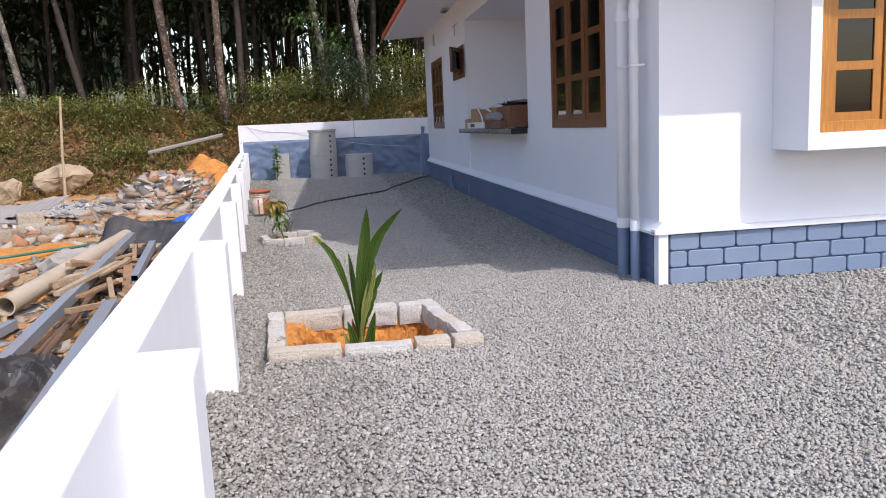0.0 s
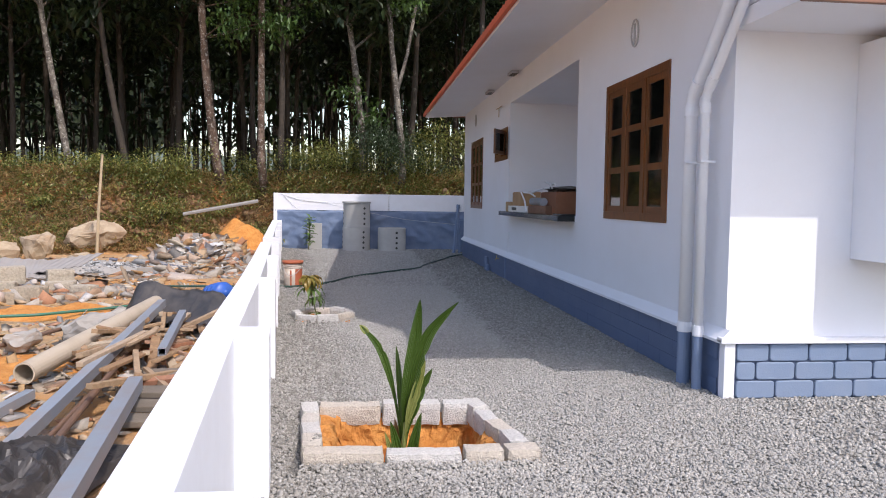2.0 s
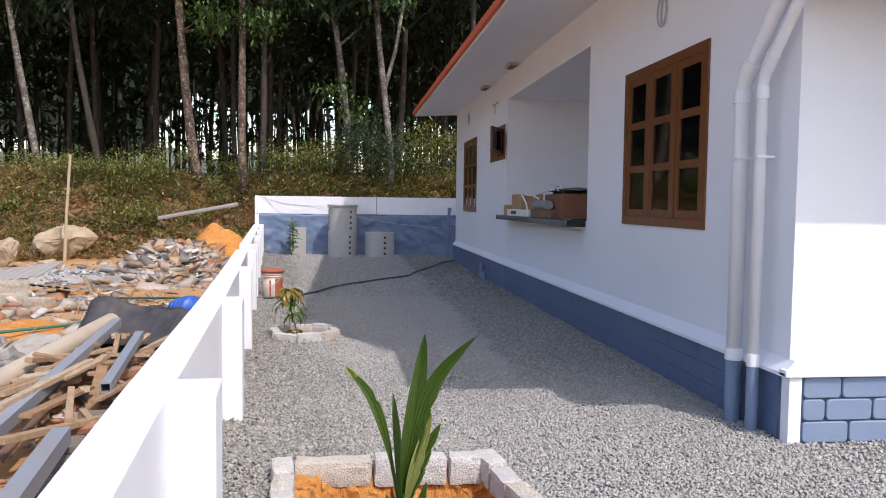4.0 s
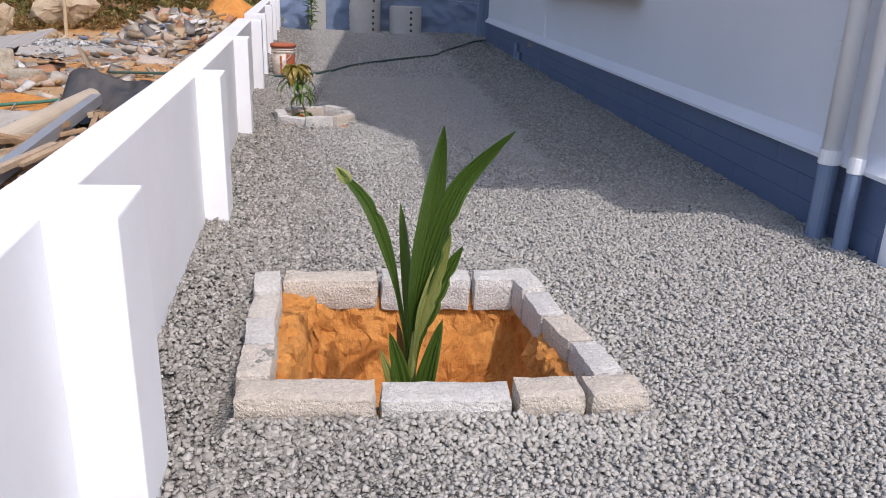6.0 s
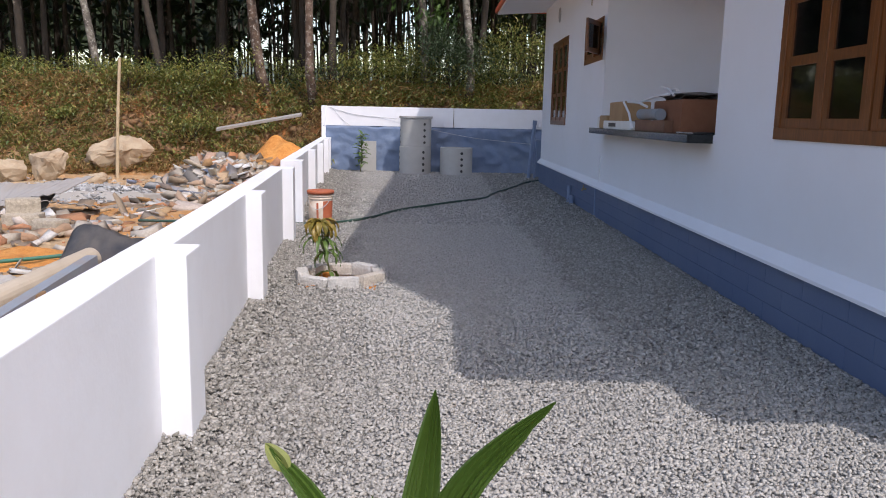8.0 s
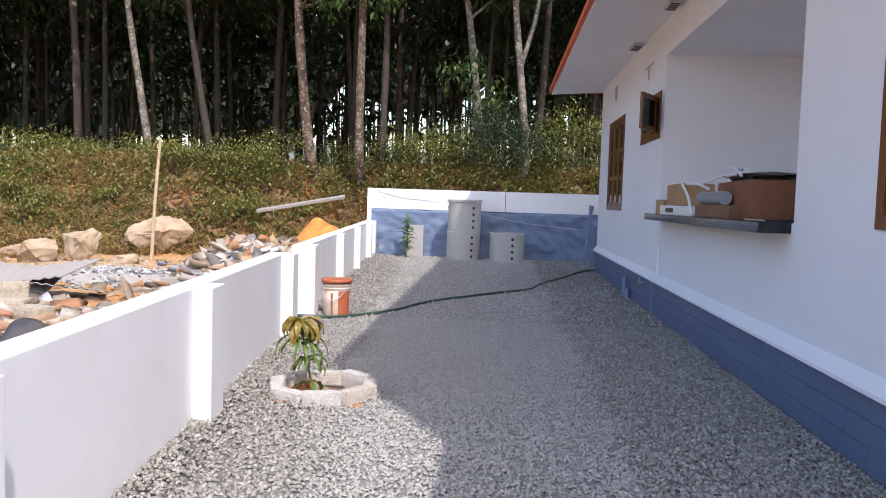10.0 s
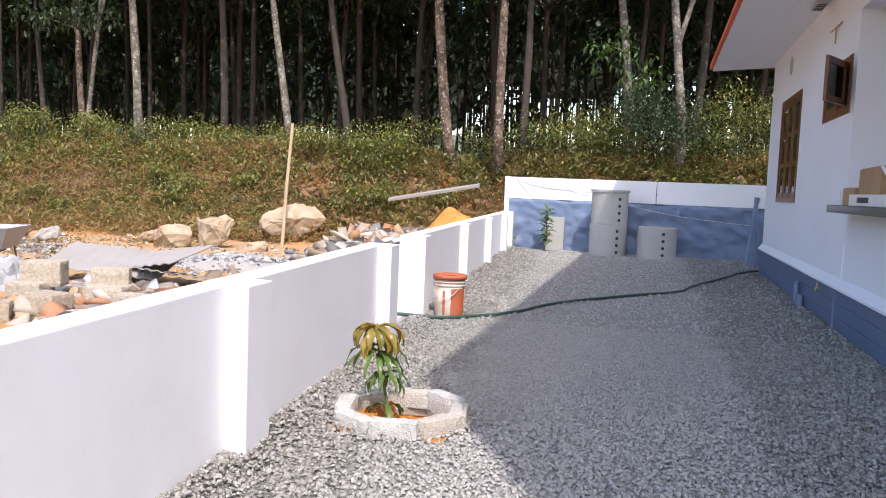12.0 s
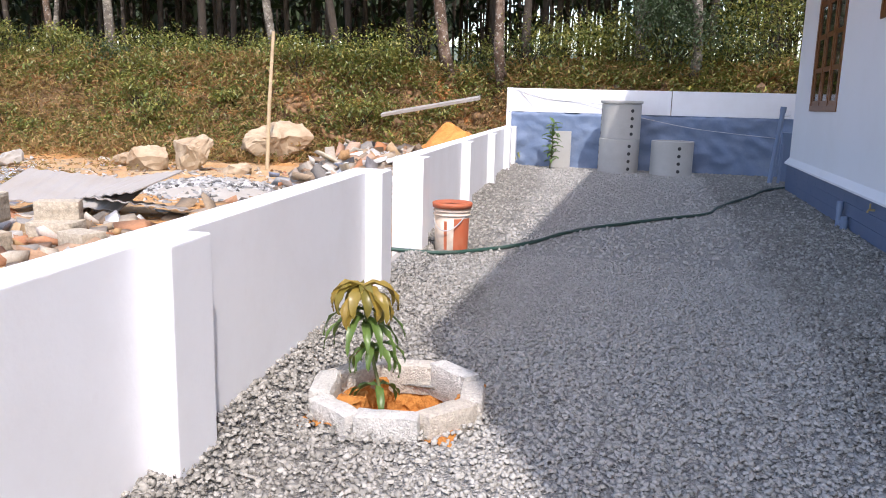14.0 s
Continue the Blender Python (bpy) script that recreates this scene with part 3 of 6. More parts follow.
pf = thing("plinth_front", "light blue plinth of rounded blocks with dark joints", "plinth")
pf["kind"] = "structure"
solid("core", Build().box(HX + 0.05, 9.6, HY - 0.035, HY + 0.15, -0.1, 0.452), paint("dark_blue_joint", (0.06, 0.09, 0.16), (0.1, 0.13, 0.2), 0.4), pf)


def cushion(w, h, r=0.03):
    """A rounded, slightly raised rectangular block face."""
    out = []
    for cx, cz, a0 in ((w - r, r, -90), (w - r, h - r, 0), (r, h - r, 90), (r, r, 180)):
        out += [(cx + r * math.cos(radians(a0 + 22.5 * k)), cz + r * math.sin(radians(a0 + 22.5 * k))) for k in range(5)]
    b = Build()
    k = len(out)
    mx, mz = w / 2, h / 2
    for y, f in ((0.0, 1.0), (-0.016, 1.0), (-0.022, 0.96)):
        b.v += [(mx + (x - mx) * (f if f == 1 else 1 - 0.012 / w), y, mz + (z - mz) * (f if f == 1 else 1 - 0.012 / h)) for x, z in out]
    b.f = [tuple(2 * k + j for j in range(k))]
    for t in range(2):
        b.f += [(t * k + j, t * k + (j + 1) % k, (t + 1) * k + (j + 1) % k, (t + 1) * k + j) for j in range(k)]
    return b


tile_me = None
for r in range(3):
    x = HX + 0.075 - (0.17 if r == 1 else 0.03 * r)
    while x < 7.3:
        x0 = max(x, HX + 0.075)
        if x0 == x and tile_me:
            o = new("plinth_block", tile_me)
            o.parent = pf
            o.location = (x, HY - 0.035, 0.005 + 0.15 * r)
        else:
            o = solid("plinth_block", cushion(x + 0.325 - x0, 0.14), BLUE_FRONT, pf)
            o.location = (x0, HY - 0.035, 0.005 + 0.15 * r)
            if x0 == x:
                tile_me = o.data
        x += 0.336
tagged(solid("trim_corner", Build().box(HX - 0.035, HX + 0.055, HY - 0.065, HY + 0.03, -0.1, 0.452), WHITE, bevel=0.006), "white corner strip of the plinth", "corner trim", kind="structure")
tagged(solid("trim_front", Build().box(HX - 0.075, 9.6, HY - 0.09, HY - 0.002, 0.452, 0.5), WHITE, bevel=0.008), "white plaster ledge above the front plinth", "ledge", kind="structure")

# ---- roofs ----
EX = 2.03
so = Build()
so.v = [(EX, 5.3, 3.90), (HX + 0.2, 5.3, 3.98), (HX + 0.2, 5.3, 4.5), (EX, 5.3, 4.0), (EX, 20.9, 3.90), (HX + 0.2, 20.9, 3.98), (HX + 0.2, 20.9, 4.5), (EX, 20.9, 4.0)]
so.f = [(0, 1, 2, 3), (7, 6, 5, 4), (0, 4, 5, 1), (3, 2, 6, 7), (0, 3, 7, 4), (1, 5, 6, 2)]
so.prism([(EX + 0.18, 3.42), (HX + 0.2, 3.42), (HX + 0.2, 5.29), (EX + 0.18, 5.29)], 3.91, 4.1)
tagged(solid("eaves", so, WHITE), "wide white sloping concrete eaves slab", "eaves", kind="structure")
tl = Build()
ty = 5.4
while ty < 20.95:
    for k in range(4):
        x0, x1 = EX - 0.05 + 0.32 * k, EX - 0.05 + 0.32 * k + 0.36
        z0, z1 = 4.005 + (x0 - EX) * 0.39, 4.005 + (x1 - EX) * 0.39
        i = len(tl.v)
        for xx, zz in ((x0, z0), (x1, z1)):
            for dy, dz in ((0, 0.0), (0.0, 0.045), (0.055, 0.075), (0.11, 0.055), (0.15, 0.03), (0.2, 0.04), (0.2, 0.0)):
                tl.v.append((xx, ty + dy, zz + dz))
        tl.f += [(i + j, i + j + 1, i + j + 8, i + j + 7) for j in range(6)] + [tuple(i + j for j in reversed(range(7))), tuple(i + 7 + j for j in range(7))]
    ty += 0.205
tagged(solid("roof_tiles", tl, TILE), "red clay roof tiles along the eaves", "roof tile", kind="stuff")
tagged(solid("tile_edge", Build().box(EX - 0.06, EX - 0.004, 5.3, 20.97, 3.935, 4.03).box(EX - 0.06, HX + 0.3, 20.905, 20.97, 3.95, 4.02), TILE, bevel=0.01), "red clay tile edging along the eaves", "roof tile", kind="structure")
# Upper storey is out of view; its slab outline is cut to shape the yard shadow.
up = Build().box(5.3, 9.4, 4.83, 19.0, 4.05, 7.15).box(HX + 0.2, 9.4, HY, HEND, 4.05, 4.5)
tagged(solid("wall_upper", up, WHITE), "plain white upper storey wall", "wall", kind="structure")
tagged(solid("roof_upper_unseen", Build().prism([(2.25, 4.83), (3.5, 2.62), (10.1, 2.62), (10.1, 19.8), (2.25, 19.8)], 7.15, 7.32), WHITE), "unseen upper roof slab, outlined to cast the yard shadow", "roof", kind="structure")
tagged(solid("porch_slab", Build().box(HX - 0.02, 9.9, HY - 0.93, HY + 0.15, 2.925, 3.06), WHITE, bevel=0.004), "flat white sunshade slab over the front", "sunshade", kind="structure")
gable = Build()
for x in (HX - 0.02, 9.9):
    gable.v += [(x, HY - 0.93, 3.064), (x, HY - 0.004, 3.064), (x, HY - 0.004, 3.9), (x, HY - 0.93, 3.16)]
gable.f = [(0, 1, 2, 3), (7, 6, 5, 4), (3, 2, 6, 7), (0, 3, 7, 4), (1, 5, 6, 2)]
tagged(solid("porch_roof", gable, WHITE), "sloping white-sided roof over the front sunshade", "roof", kind="structure")
tagged(solid("fascia_front", Build().box(HX - 0.03, 9.9, HY - 0.98, HY - 0.934, 2.915, 3.19), BROWN_TRIM, bevel=0.004), "brown painted fascia along the sunshade", "fascia", kind="structure")


# ---- windows ----
def window_unit(name, u0, u1, z0, z1, cols, rows, wood, label, open_sash=None):
    """A wooden casement; local x runs along the wall, local -y is outside."""
    root = thing(name, label, "window")
    root["kind"] = "structure"
    w, h, fr = u1 - u0, z1 - z0, 0.085
    f = Build().box(0, w, -0.035, 0.07, 0, fr).box(0, w, -0.035, 0.07, h - fr, h).box(0, fr, -0.035, 0.07, fr, h - fr).box(w - fr, w, -0.035, 0.07, fr, h - fr)
    for c in range(1, cols):
        m = fr + (w - 2 * fr) * c / cols
        f.box(m - 0.03, m + 0.03, -0.03, 0.06, fr, h - fr)
    solid("window_frame", f, wood, root, bevel=0.004)
    cw = (w - 2 * fr - 0.06 * (cols - 1)) / cols
    sash_me = pane_me = None
    for c in range(cols):
        x0 = fr + c * (cw + 0.06) + 0.004
        x1 = x0 + cw - 0.008
        st, ih = 0.07, h - 2 * fr
        s = Build().box(0, st, 0, 0.035, 0, ih).box(x1 - x0 - st, x1 - x0, 0, 0.035, 0, ih)
        rh = (ih - st) / rows
        for r in range(rows + 1):
            s.box(st, x1 - x0 - st, 0.001, 0.034, r * rh, r * rh + st)
        so_ = solid("sash", s if sash_me is None else sash_me, wood, root)
        sash_me = so_.data
        if open_sash == c:
            so_.matrix_basis = pose(x1, -0.05, fr, 0, 0, 150) @ pose(x0 - x1, 0, 0)
        else:
            so_.location = (x0, -0.022, fr)
        for r in range(rows):
            if pane_me is None:
                pb = Build().box(st - 0.005, x1 - x0 - st + 0.005, 0.014, 0.02, st - 0.005, rh + 0.005)
            p = solid("pane", pb if pane_me is None else pane_me, GLASS, so_)
            pane_me = p.data
            p.location = (0, 0, r * rh)
            p.visible_shadow = False
    gr = Build()
    k = 0.24
    while k < h - 0.15:
        gr.tube([(fr, 0.055, k), (w - fr, 0.055, k)], 0.008, 6)
        k += 0.15
    solid("grille", gr, DARK, root, "dark horizontal window bars")
    return root


R90 = pose(0, 0, 0, 0, 0, -90)
w1 = window_unit("window_1", WIN[0], WIN[1], WIN[2], WIN[3], 3, 3, TEAK, "brown varnished wooden casement window with nine panes")
w1.matrix_basis = pose(HX + 0.02, WIN[1], WIN[2]) @ R90
w2 = window_unit("window_2", FAR[0], FAR[1], FAR[2], FAR[3], 3, 3, TEAK, "brown wooden casement window near the rear corner")
w2.matrix_basis = pose(HX + 0.02, FAR[1], FAR[2]) @ R90
w3 = window_unit("window_3", MID[0], MID[1], MID[2], MID[3], 2, 1, TEAK, "small brown high window with one sash open", open_sash=1)
w3.matrix_basis = pose(HX + 0.02, MID[1], MID[2]) @ R90
w4 = window_unit("window_4", BAYX + 0.1, 6.5, 1.27, 2.72, 4, 3, TEAK_LIGHT, "light varnished wooden window in the front bay")
w4.matrix_basis = pose(BAYX + 0.1, HY - 0.46, 1.27)

# ---- planting pits ----
def pit_field(name, x0, x1, y0, y1, depth, edge, label, seed, n=110):
    b = Build()
    for j in range(n + 1):
        for i in range(n + 1):
            x, y = x0 + (x1 - x0) * i / n, y0 + (y1 - y0) * j / n
            q = Vector((x, y, seed))
            d = min(x - x0, x1 - x, y - y0, y1 - y)
            shelf = 0.10 * smooth01((0.24 - (x - x0)) / 0.1) + 0.07 * smooth01((0.2 - (x1 - x)) / 0.12)
            z = 0.015 - depth * smooth01((d - shelf - 0.015) / edge) + 0.03 * noise.noise(q * 9) + 0.015 * noise.noise(q * 27)
            w = noise.noise_vector(Vector((x, y, z)) * 6 + Vector((seed, 0, 0))) * 0.045 + noise.noise_vector(Vector((x, y, z)) * 15) * 0.032 + noise.noise_vector(Vector((x, y, z)) * 40) * 0.016
            k = smooth01(min(x - x0, x1 - x, y - y0, y1 - y) / 0.08)
            b.v.append((x + w.x * k, y + w.y * k, min(z + w.z * k * 0.6, 0.03)))
    for j in range(n):
        for i in range(n):
            a = j * (n + 1) + i
            b.f.append((a, a + 1, a + n + 2, a + n + 1))
    return tagged(solid(name, b, SOIL), label, "soil", kind="structure")


pit_field("pit_soil", -0.13, 1.12, 3.0, 4.12, 0.44, 0.17, "crumbly orange soil in the square planting pit", 1.0)
pit_field("pit_soil_small", -0.61, 0.07, 8.35, 9.05, 0.2, 0.1, "orange soil in the small planting pit", 5.0)


def rough_block(name, sx, sy, sz, seed, parent, at, turn, mat=BLOCK):
    me = grid_box(-sx / 2, sx / 2, -sy / 2, sy / 2, -0.06, sz, 0.035)
    for v in me.vertices:
        r = Vector((v.co.x / sx * 2, v.co.y / sy * 2, (v.co.z - sz / 2 + 0.03) / (sz + 0.06) * 2))
        corner = sorted(abs(c) for c in r)[1]
        if corner > 0.97:
            v.co -= Vector((r.x, r.y, r.z)) * 0.007
        q = v.co * 1.0 + Vector((seed * 3.1, seed, 0))
        v.co += noise.noise_vector(q * 14) * 0.006 + noise.noise_vector(q * 40) * 0.004
    o = solid(name, me, mat, parent)
    o.matrix_basis = pose(*at, 0, 0, turn)
    return o


ed = thing("planter_edging", "square planter edging of rough pale cement blocks", "planter")
seed = 0
for x0, x1, y0, y1, lens, tall in ((-0.14, 1.265, 2.945, 2.955, (0.475, 0.455, 0.245, 0.215), 0.105), (-0.10, 1.0, 4.13, 4.10, (0.44, 0.42, 0.21), 0.1)):
    total, run = sum(lens), 0.0
    for L in lens:
        k = (run + L / 2) / total
        cx, cy = x0 + (x1 - x0) * k, y0 + (y1 - y0) * k
        inward = 0.075 if y0 < 3.5 else -0.0
        seed += 1
        rough_block("block", L * (x1 - x0) / total - 0.012, 0.15, tall + 0.01 * math.sin(seed * 2.2), seed, ed, (cx, cy + inward, 0), 2.0 * math.sin(seed * 5.1))
        run += L
for xa, ya, xb, yb, cnt in ((-0.082, 3.1, -0.165, 4.17, 4), (1.165, 3.1, 1.01, 4.19, 4)):
    for k in range(cnt):
        t = (k + 0.5) / cnt
        seed += 1
        ang = math.degrees(math.atan2(yb - ya, xb - xa))
        L = math.hypot(xb - xa, yb - ya) / cnt
        rough_block("block", L - 0.015, 0.125, 0.105 + 0.012 * math.sin(seed * 1.7), seed, ed, (xa + (xb - xa) * t, ya + (yb - ya) * t, 0), ang + 2.5 * math.sin(seed * 3))
ring = thing("planter_ring", "octagonal ring of rough pale cement blocks", "planter", (-0.27, 8.70, 0))
for k in range(8):
    a = radians(22.5 + 45 * k - 12)
    seed += 1
    rough_block("block", 0.275, 0.11, 0.105 + 0.01 * math.sin(seed * 2.3), seed, ring, (0.338 * math.cos(a), 0.338 * math.sin(a), 0), math.degrees(a) + 90 + 2 * math.sin(seed))


# ---- plants in the yard ----
def bend_through(pts, n):
    """n + 1 points along a smooth curve through pts."""
    P = [Vector(p) for p in pts]
    out = []
    for i in range(n + 1):
        u = i / n * (len(P) - 1)
        k = min(int(u), len(P) - 2)
        t = u - k
        p0, p1, p2, p3 = P[max(0, k - 1)], P[k], P[k + 1], P[min(len(P) - 1, k + 2)]
        out.append(0.5 * ((2 * p1) + (p2 - p0) * t + (2 * p0 - 5 * p1 + 4 * p2 - p3) * t * t + (3 * p1 - p0 - 3 * p2 + p3) * t ** 3))
    return out


def blade(pts, width, pleats, mat, parent, start=0.3, peak=0.5, ragged=0.0, fold=0.45, face=(0.2, -1, 0.15), seed=0):
    """A pleated undivided palm leaf along a curve, folded at its midrib, narrow up to start and widest at peak."""
    n, cols = 44, pleats * 2
    line = bend_through(pts, n)
    r = random.Random(seed)
    notch = [0.0] * (n + 1)
    for _ in range(int(ragged * 10)):
        k = r.randint(int(n * 0.5), n - 3)
        notch[k] = r.uniform(0.15, 0.4)
        notch[k + 1] = notch[k] * 0.5
    b = Build()
    for i, c in enumerate(line):
        t = i / n
        d = (line[min(n, i + 1)] - line[max(0, i - 1)]).normalized()
        side = d.cross(Vector(face)).normalized()
        nrm = side.cross(d)
        s = max(0.0, (t - start) / (1 - start))
        if t < start:
            w = 0.014 + 0.008 * t / start
        elif s < peak:
            w = 0.022 + width * math.sin(s / peak * math.pi / 2) ** 1.3
        else:
            w = (0.022 + width) * (1 - ((s - peak) / (1 - peak)) ** 2.1)
        w = max(w, 0.003)
        for j in range(cols + 1):
            u = j / cols - 0.5
            z = (0.0035 if j % 2 else -0.0035) * min(1, w / 0.05) + abs(u) * w * fold
            cut = 1 - notch[i] if u > 0.2 else 1.0
            b.v.append(tuple(c + side * u * w * cut + nrm * z))
    for i in range(n):
        for j in range(cols):
            a = i * (cols + 1) + j
            b.f.append((a, a + 1, a + cols + 2, a + cols + 1))
    return solid("leaf", b, mat, parent)


palm = thing("coconut_seedling", "young coconut palm with broad pleated green leaves", "palm", (0.465, 3.34, -0.42))


def rise(*pts):
    """A leaf's curve from plan points, relative to the foot of the palm."""
    return [(x - 0.465, y - 3.34, z + 0.42) for x, y, z in pts]


FOOT = (0.465, 3.34, -0.42)
blade(rise(FOOT, (0.464, 3.32, 0.0), (0.474, 3.3, 0.32), (0.51, 3.27, 0.62), (0.556, 3.25, 0.955)), 0.08, 7, PALM_LEAF, palm, 0.36, 0.52, face=(0.45, -1, 0.1))
blade(rise(FOOT, (0.468, 3.32, 0.0), (0.49, 3.3, 0.28), (0.55, 3.27, 0.55), (0.63, 3.25, 0.76), (0.79, 3.22, 0.945)), 0.064, 6, PALM_LEAF, palm, 0.34, 0.42, 0.35, face=(-0.5, -1, 0.3), seed=3)
blade(rise(FOOT, (0.455, 3.34, 0.0), (0.425, 3.34, 0.25), (0.37, 3.35, 0.48), (0.30, 3.36, 0.65), (0.2, 3.38, 0.77)), 0.036, 4, PALM_LEAF, palm, 0.45, 0.45, 0.25, face=(0.6, -1, 0.4), seed=5)
blade(rise((0.238, 3.37, 0.726), (0.22, 3.375, 0.75), (0.19, 3.385, 0.778)), 0.02, 2, PALM_PALE, palm, 0.0, 0.4)
blade(rise(FOOT, (0.46, 3.36, 0.0), (0.445, 3.39, 0.3), (0.42, 3.42, 0.64)), 0.034, 3, PALM_LEAF, palm, 0.5, 0.45, face=(0.9, -1, 0.1))
blade(rise(FOOT, (0.47, 3.31, 0.0), (0.49, 3.29, 0.2), (0.535, 3.28, 0.38), (0.595, 3.28, 0.57)), 0.045, 4, PALM_PALE, palm, 0.42, 0.45, 0.2, face=(0.4, -1, 0.2), seed=8)
blade(rise(FOOT, (0.475, 3.32, 0.0), (0.51, 3.31, 0.2), (0.56, 3.3, 0.36), (0.64, 3.29, 0.52)), 0.05, 4, PALM_LEAF, palm, 0.42, 0.4, 0.3, face=(-0.2, -1, 0.3), seed=9)
blade(rise(FOOT, (0.45, 3.3, -0.2), (0.425, 3.28, 0.0), (0.382, 3.26, 0.2)), 0.062, 4, PALM_LEAF, palm, 0.12, 0.45, face=(0.5, -1, 0.2))
blade(rise(FOOT, (0.44, 3.3, -0.22), (0.4, 3.27, -0.04), (0.348, 3.25, 0.14)), 0.03, 3, PALM_PALE, palm, 0.12, 0.45)
blade(rise(FOOT, (0.49, 3.29, -0.2), (0.525, 3.27, 0.02), (0.572, 3.25, 0.255)), 0.062, 4, PALM_LEAF, palm, 0.12, 0.45, face=(-0.5, -1, 0.2))
blade(rise(FOOT, (0.455, 3.36, -0.2), (0.44, 3.38, 0.0), (0.415, 3.4, 0.18)), 0.03, 3, PALM_DRY, palm, 0.12, 0.45)
solid("stem", Build().tube([(0, 0, -0.03), (0, 0, 0.1), (0.002, -0.02, 0.42), (0.01, -0.03, 0.6)], [0.035, 0.026, 0.018, 0.01], 10), PALM_PALE, palm, "pale yellow leaf base", smooth=True)
solid("nut", stone_mesh("nut", 0.09, 0.08, 0.08, 4.0, 2, 0.06), POLE_WOOD, palm, "dry brown coconut husk half sunk in soil")


def drooping_leaf(b, base, yaw, length, width, lift, droop):
    """A long mango leaf that arches over and hangs."""
    n = 8
    p = Vector(base)
    d = Vector((math.cos(yaw), math.sin(yaw), 0))
    side = Vector((-d.y, d.x, 0))
    ang = lift
    i0 = len(b.v)
    for i in range(n + 1):
        t = i / n
        w = width * math.sin(math.pi * min(1, 0.06 + 0.94 * t)) ** 0.7 * (1 - 0.35 * t)
        wave = 0.006 * math.sin(i * 2.2 + yaw * 3)
        up = Vector((-d.x * math.sin(ang), -d.y * math.sin(ang), math.cos(ang)))
        b.v += [tuple(p + side * w / 2 + up * (0.25 * w + wave)), tuple(p), tuple(p - side * w / 2 + up * (0.25 * w - wave))]
        ang -= droop / n
        p = p + (d * math.cos(ang) + Vector((0, 0, math.sin(ang)))) * length / n
    for i in range(n):
        for j in range(2):
            a = i0 + i * 3 + j
            b.f.append((a, a + 1, a + 4, a + 3))


def mango(at, label):
    rng = random.Random(5)
    root = thing("mango_sapling", label, "sapling", at)
    solid("stem", Build().tube([(0.1, -0.02, 0), (0.06, 0, 0.2), (0.0, 0.01, 0.42), (-0.02, 0, 0.66)], [0.011, 0.009, 0.008, 0.006], 8), STEM, root, smooth=True)
    young = Build()
    for k in range(22):
        drooping_leaf(young, (-0.02 + rng.uniform(-.01, .01), rng.uniform(-.01, .01), 0.655 - 0.035 * (k % 2) + rng.uniform(-0.01, 0.01)), k * 2.4 + rng.uniform(-.15, .15), rng.uniform(0.19, 0.24), 0.07, rng.uniform(0.3, 0.65), rng.uniform(2.1, 2.5))
    solid("young_foliage", young, MANGO_YOUNG, root, "drooping yellow-bronze young leaves", smooth=True)
    green = Build()
    for k in range(12):
        drooping_leaf(green, (-0.015, 0, 0.55 - 0.03 * (k % 3)), k * 2.4 + 0.4, rng.uniform(0.19, 0.29), 0.046, rng.uniform(0.0, 0.4), rng.uniform(1.5, 2.0))
    for k in range(10):
        drooping_leaf(green, (0.035, 0, 0.36 + 0.015 * (k % 3)), k * 2.4, rng.uniform(0.16, 0.22), 0.045, rng.uniform(0.3, 0.7), rng.uniform(1.8, 2.4))
    for k in range(5):
        drooping_leaf(green, (0.055, 0, 0.2), k * 2.1 + 1, rng.uniform(0.15, 0.2), 0.046, rng.uniform(0.0, 0.4), rng.uniform(1.2, 1.8))
    solid("foliage", green, MANGO_GREEN, root, "hanging green mango leaves", smooth=True)
    return root


mango((-0.43, 8.72, -0.12), "young mango plant with drooping bronze top leaves")

sap = thing("sapling", "thin leafy green sapling beside the rear wall", "sapling", (-1.37, 22.5, 0))
solid("stem", Build().tube([(0, 0, -0.05), (0.05, 0, 0.5), (0, 0, 1.0)], [0.016, 0.012, 0.006], 7), STEM, sap)
rng = random.Random(8)
sb = Build()
for k in range(36):
    z = 0.14 + 0.86 * (k / 36)
    drooping_leaf(sb, (0.04, 0, z), k * 2.4, rng.uniform(0.18, 0.28), 0.105, rng.uniform(0.2, 1.0), rng.uniform(0.6, 1.3))
solid("foliage", sb, MANGO_GREEN, sap, smooth=True)
tagged(solid("concrete_plate", Build().box(-1.42, -0.98, 22.93, 22.97, -0.02, 0.8), CEMENT, bevel=0.006), "upright grey concrete plate leaning at the rear wall", "slab")

# ---- cement well rings ----
def well_ring(name, at, r, h, holes_turn, group, label):
    root = thing(name, label, "well ring", at, group=group)
    solid("shell", Build().lathe([(r - 0.05, 0), (r, 0), (r, h - 0.012), (r - 0.01, h), (r - 0.05, h)], 56), CEMENT, root, smooth=False)
    hole_me = None
    for side_turn in holes_turn:
        for k in range(4):
            a = radians(side_turn)
            z = 0.1 + k * (h - 0.18) / 3.4
            # The shell is uncut; a dark plug paints the shade inside each hole.
            hb = Build().tube([(r - 0.03, 0, 0), (r + 0.003, 0, 0)], 0.036, 14)
            o = solid("hole", hb if hole_me is None else hole_me, DARK, root, "" if hole_me else "dark round plug for the shade in a drain hole")
            hole_me = o.data
            o.matrix_basis = pose(0, 0, z, 0, 0, side_turn)
    return root


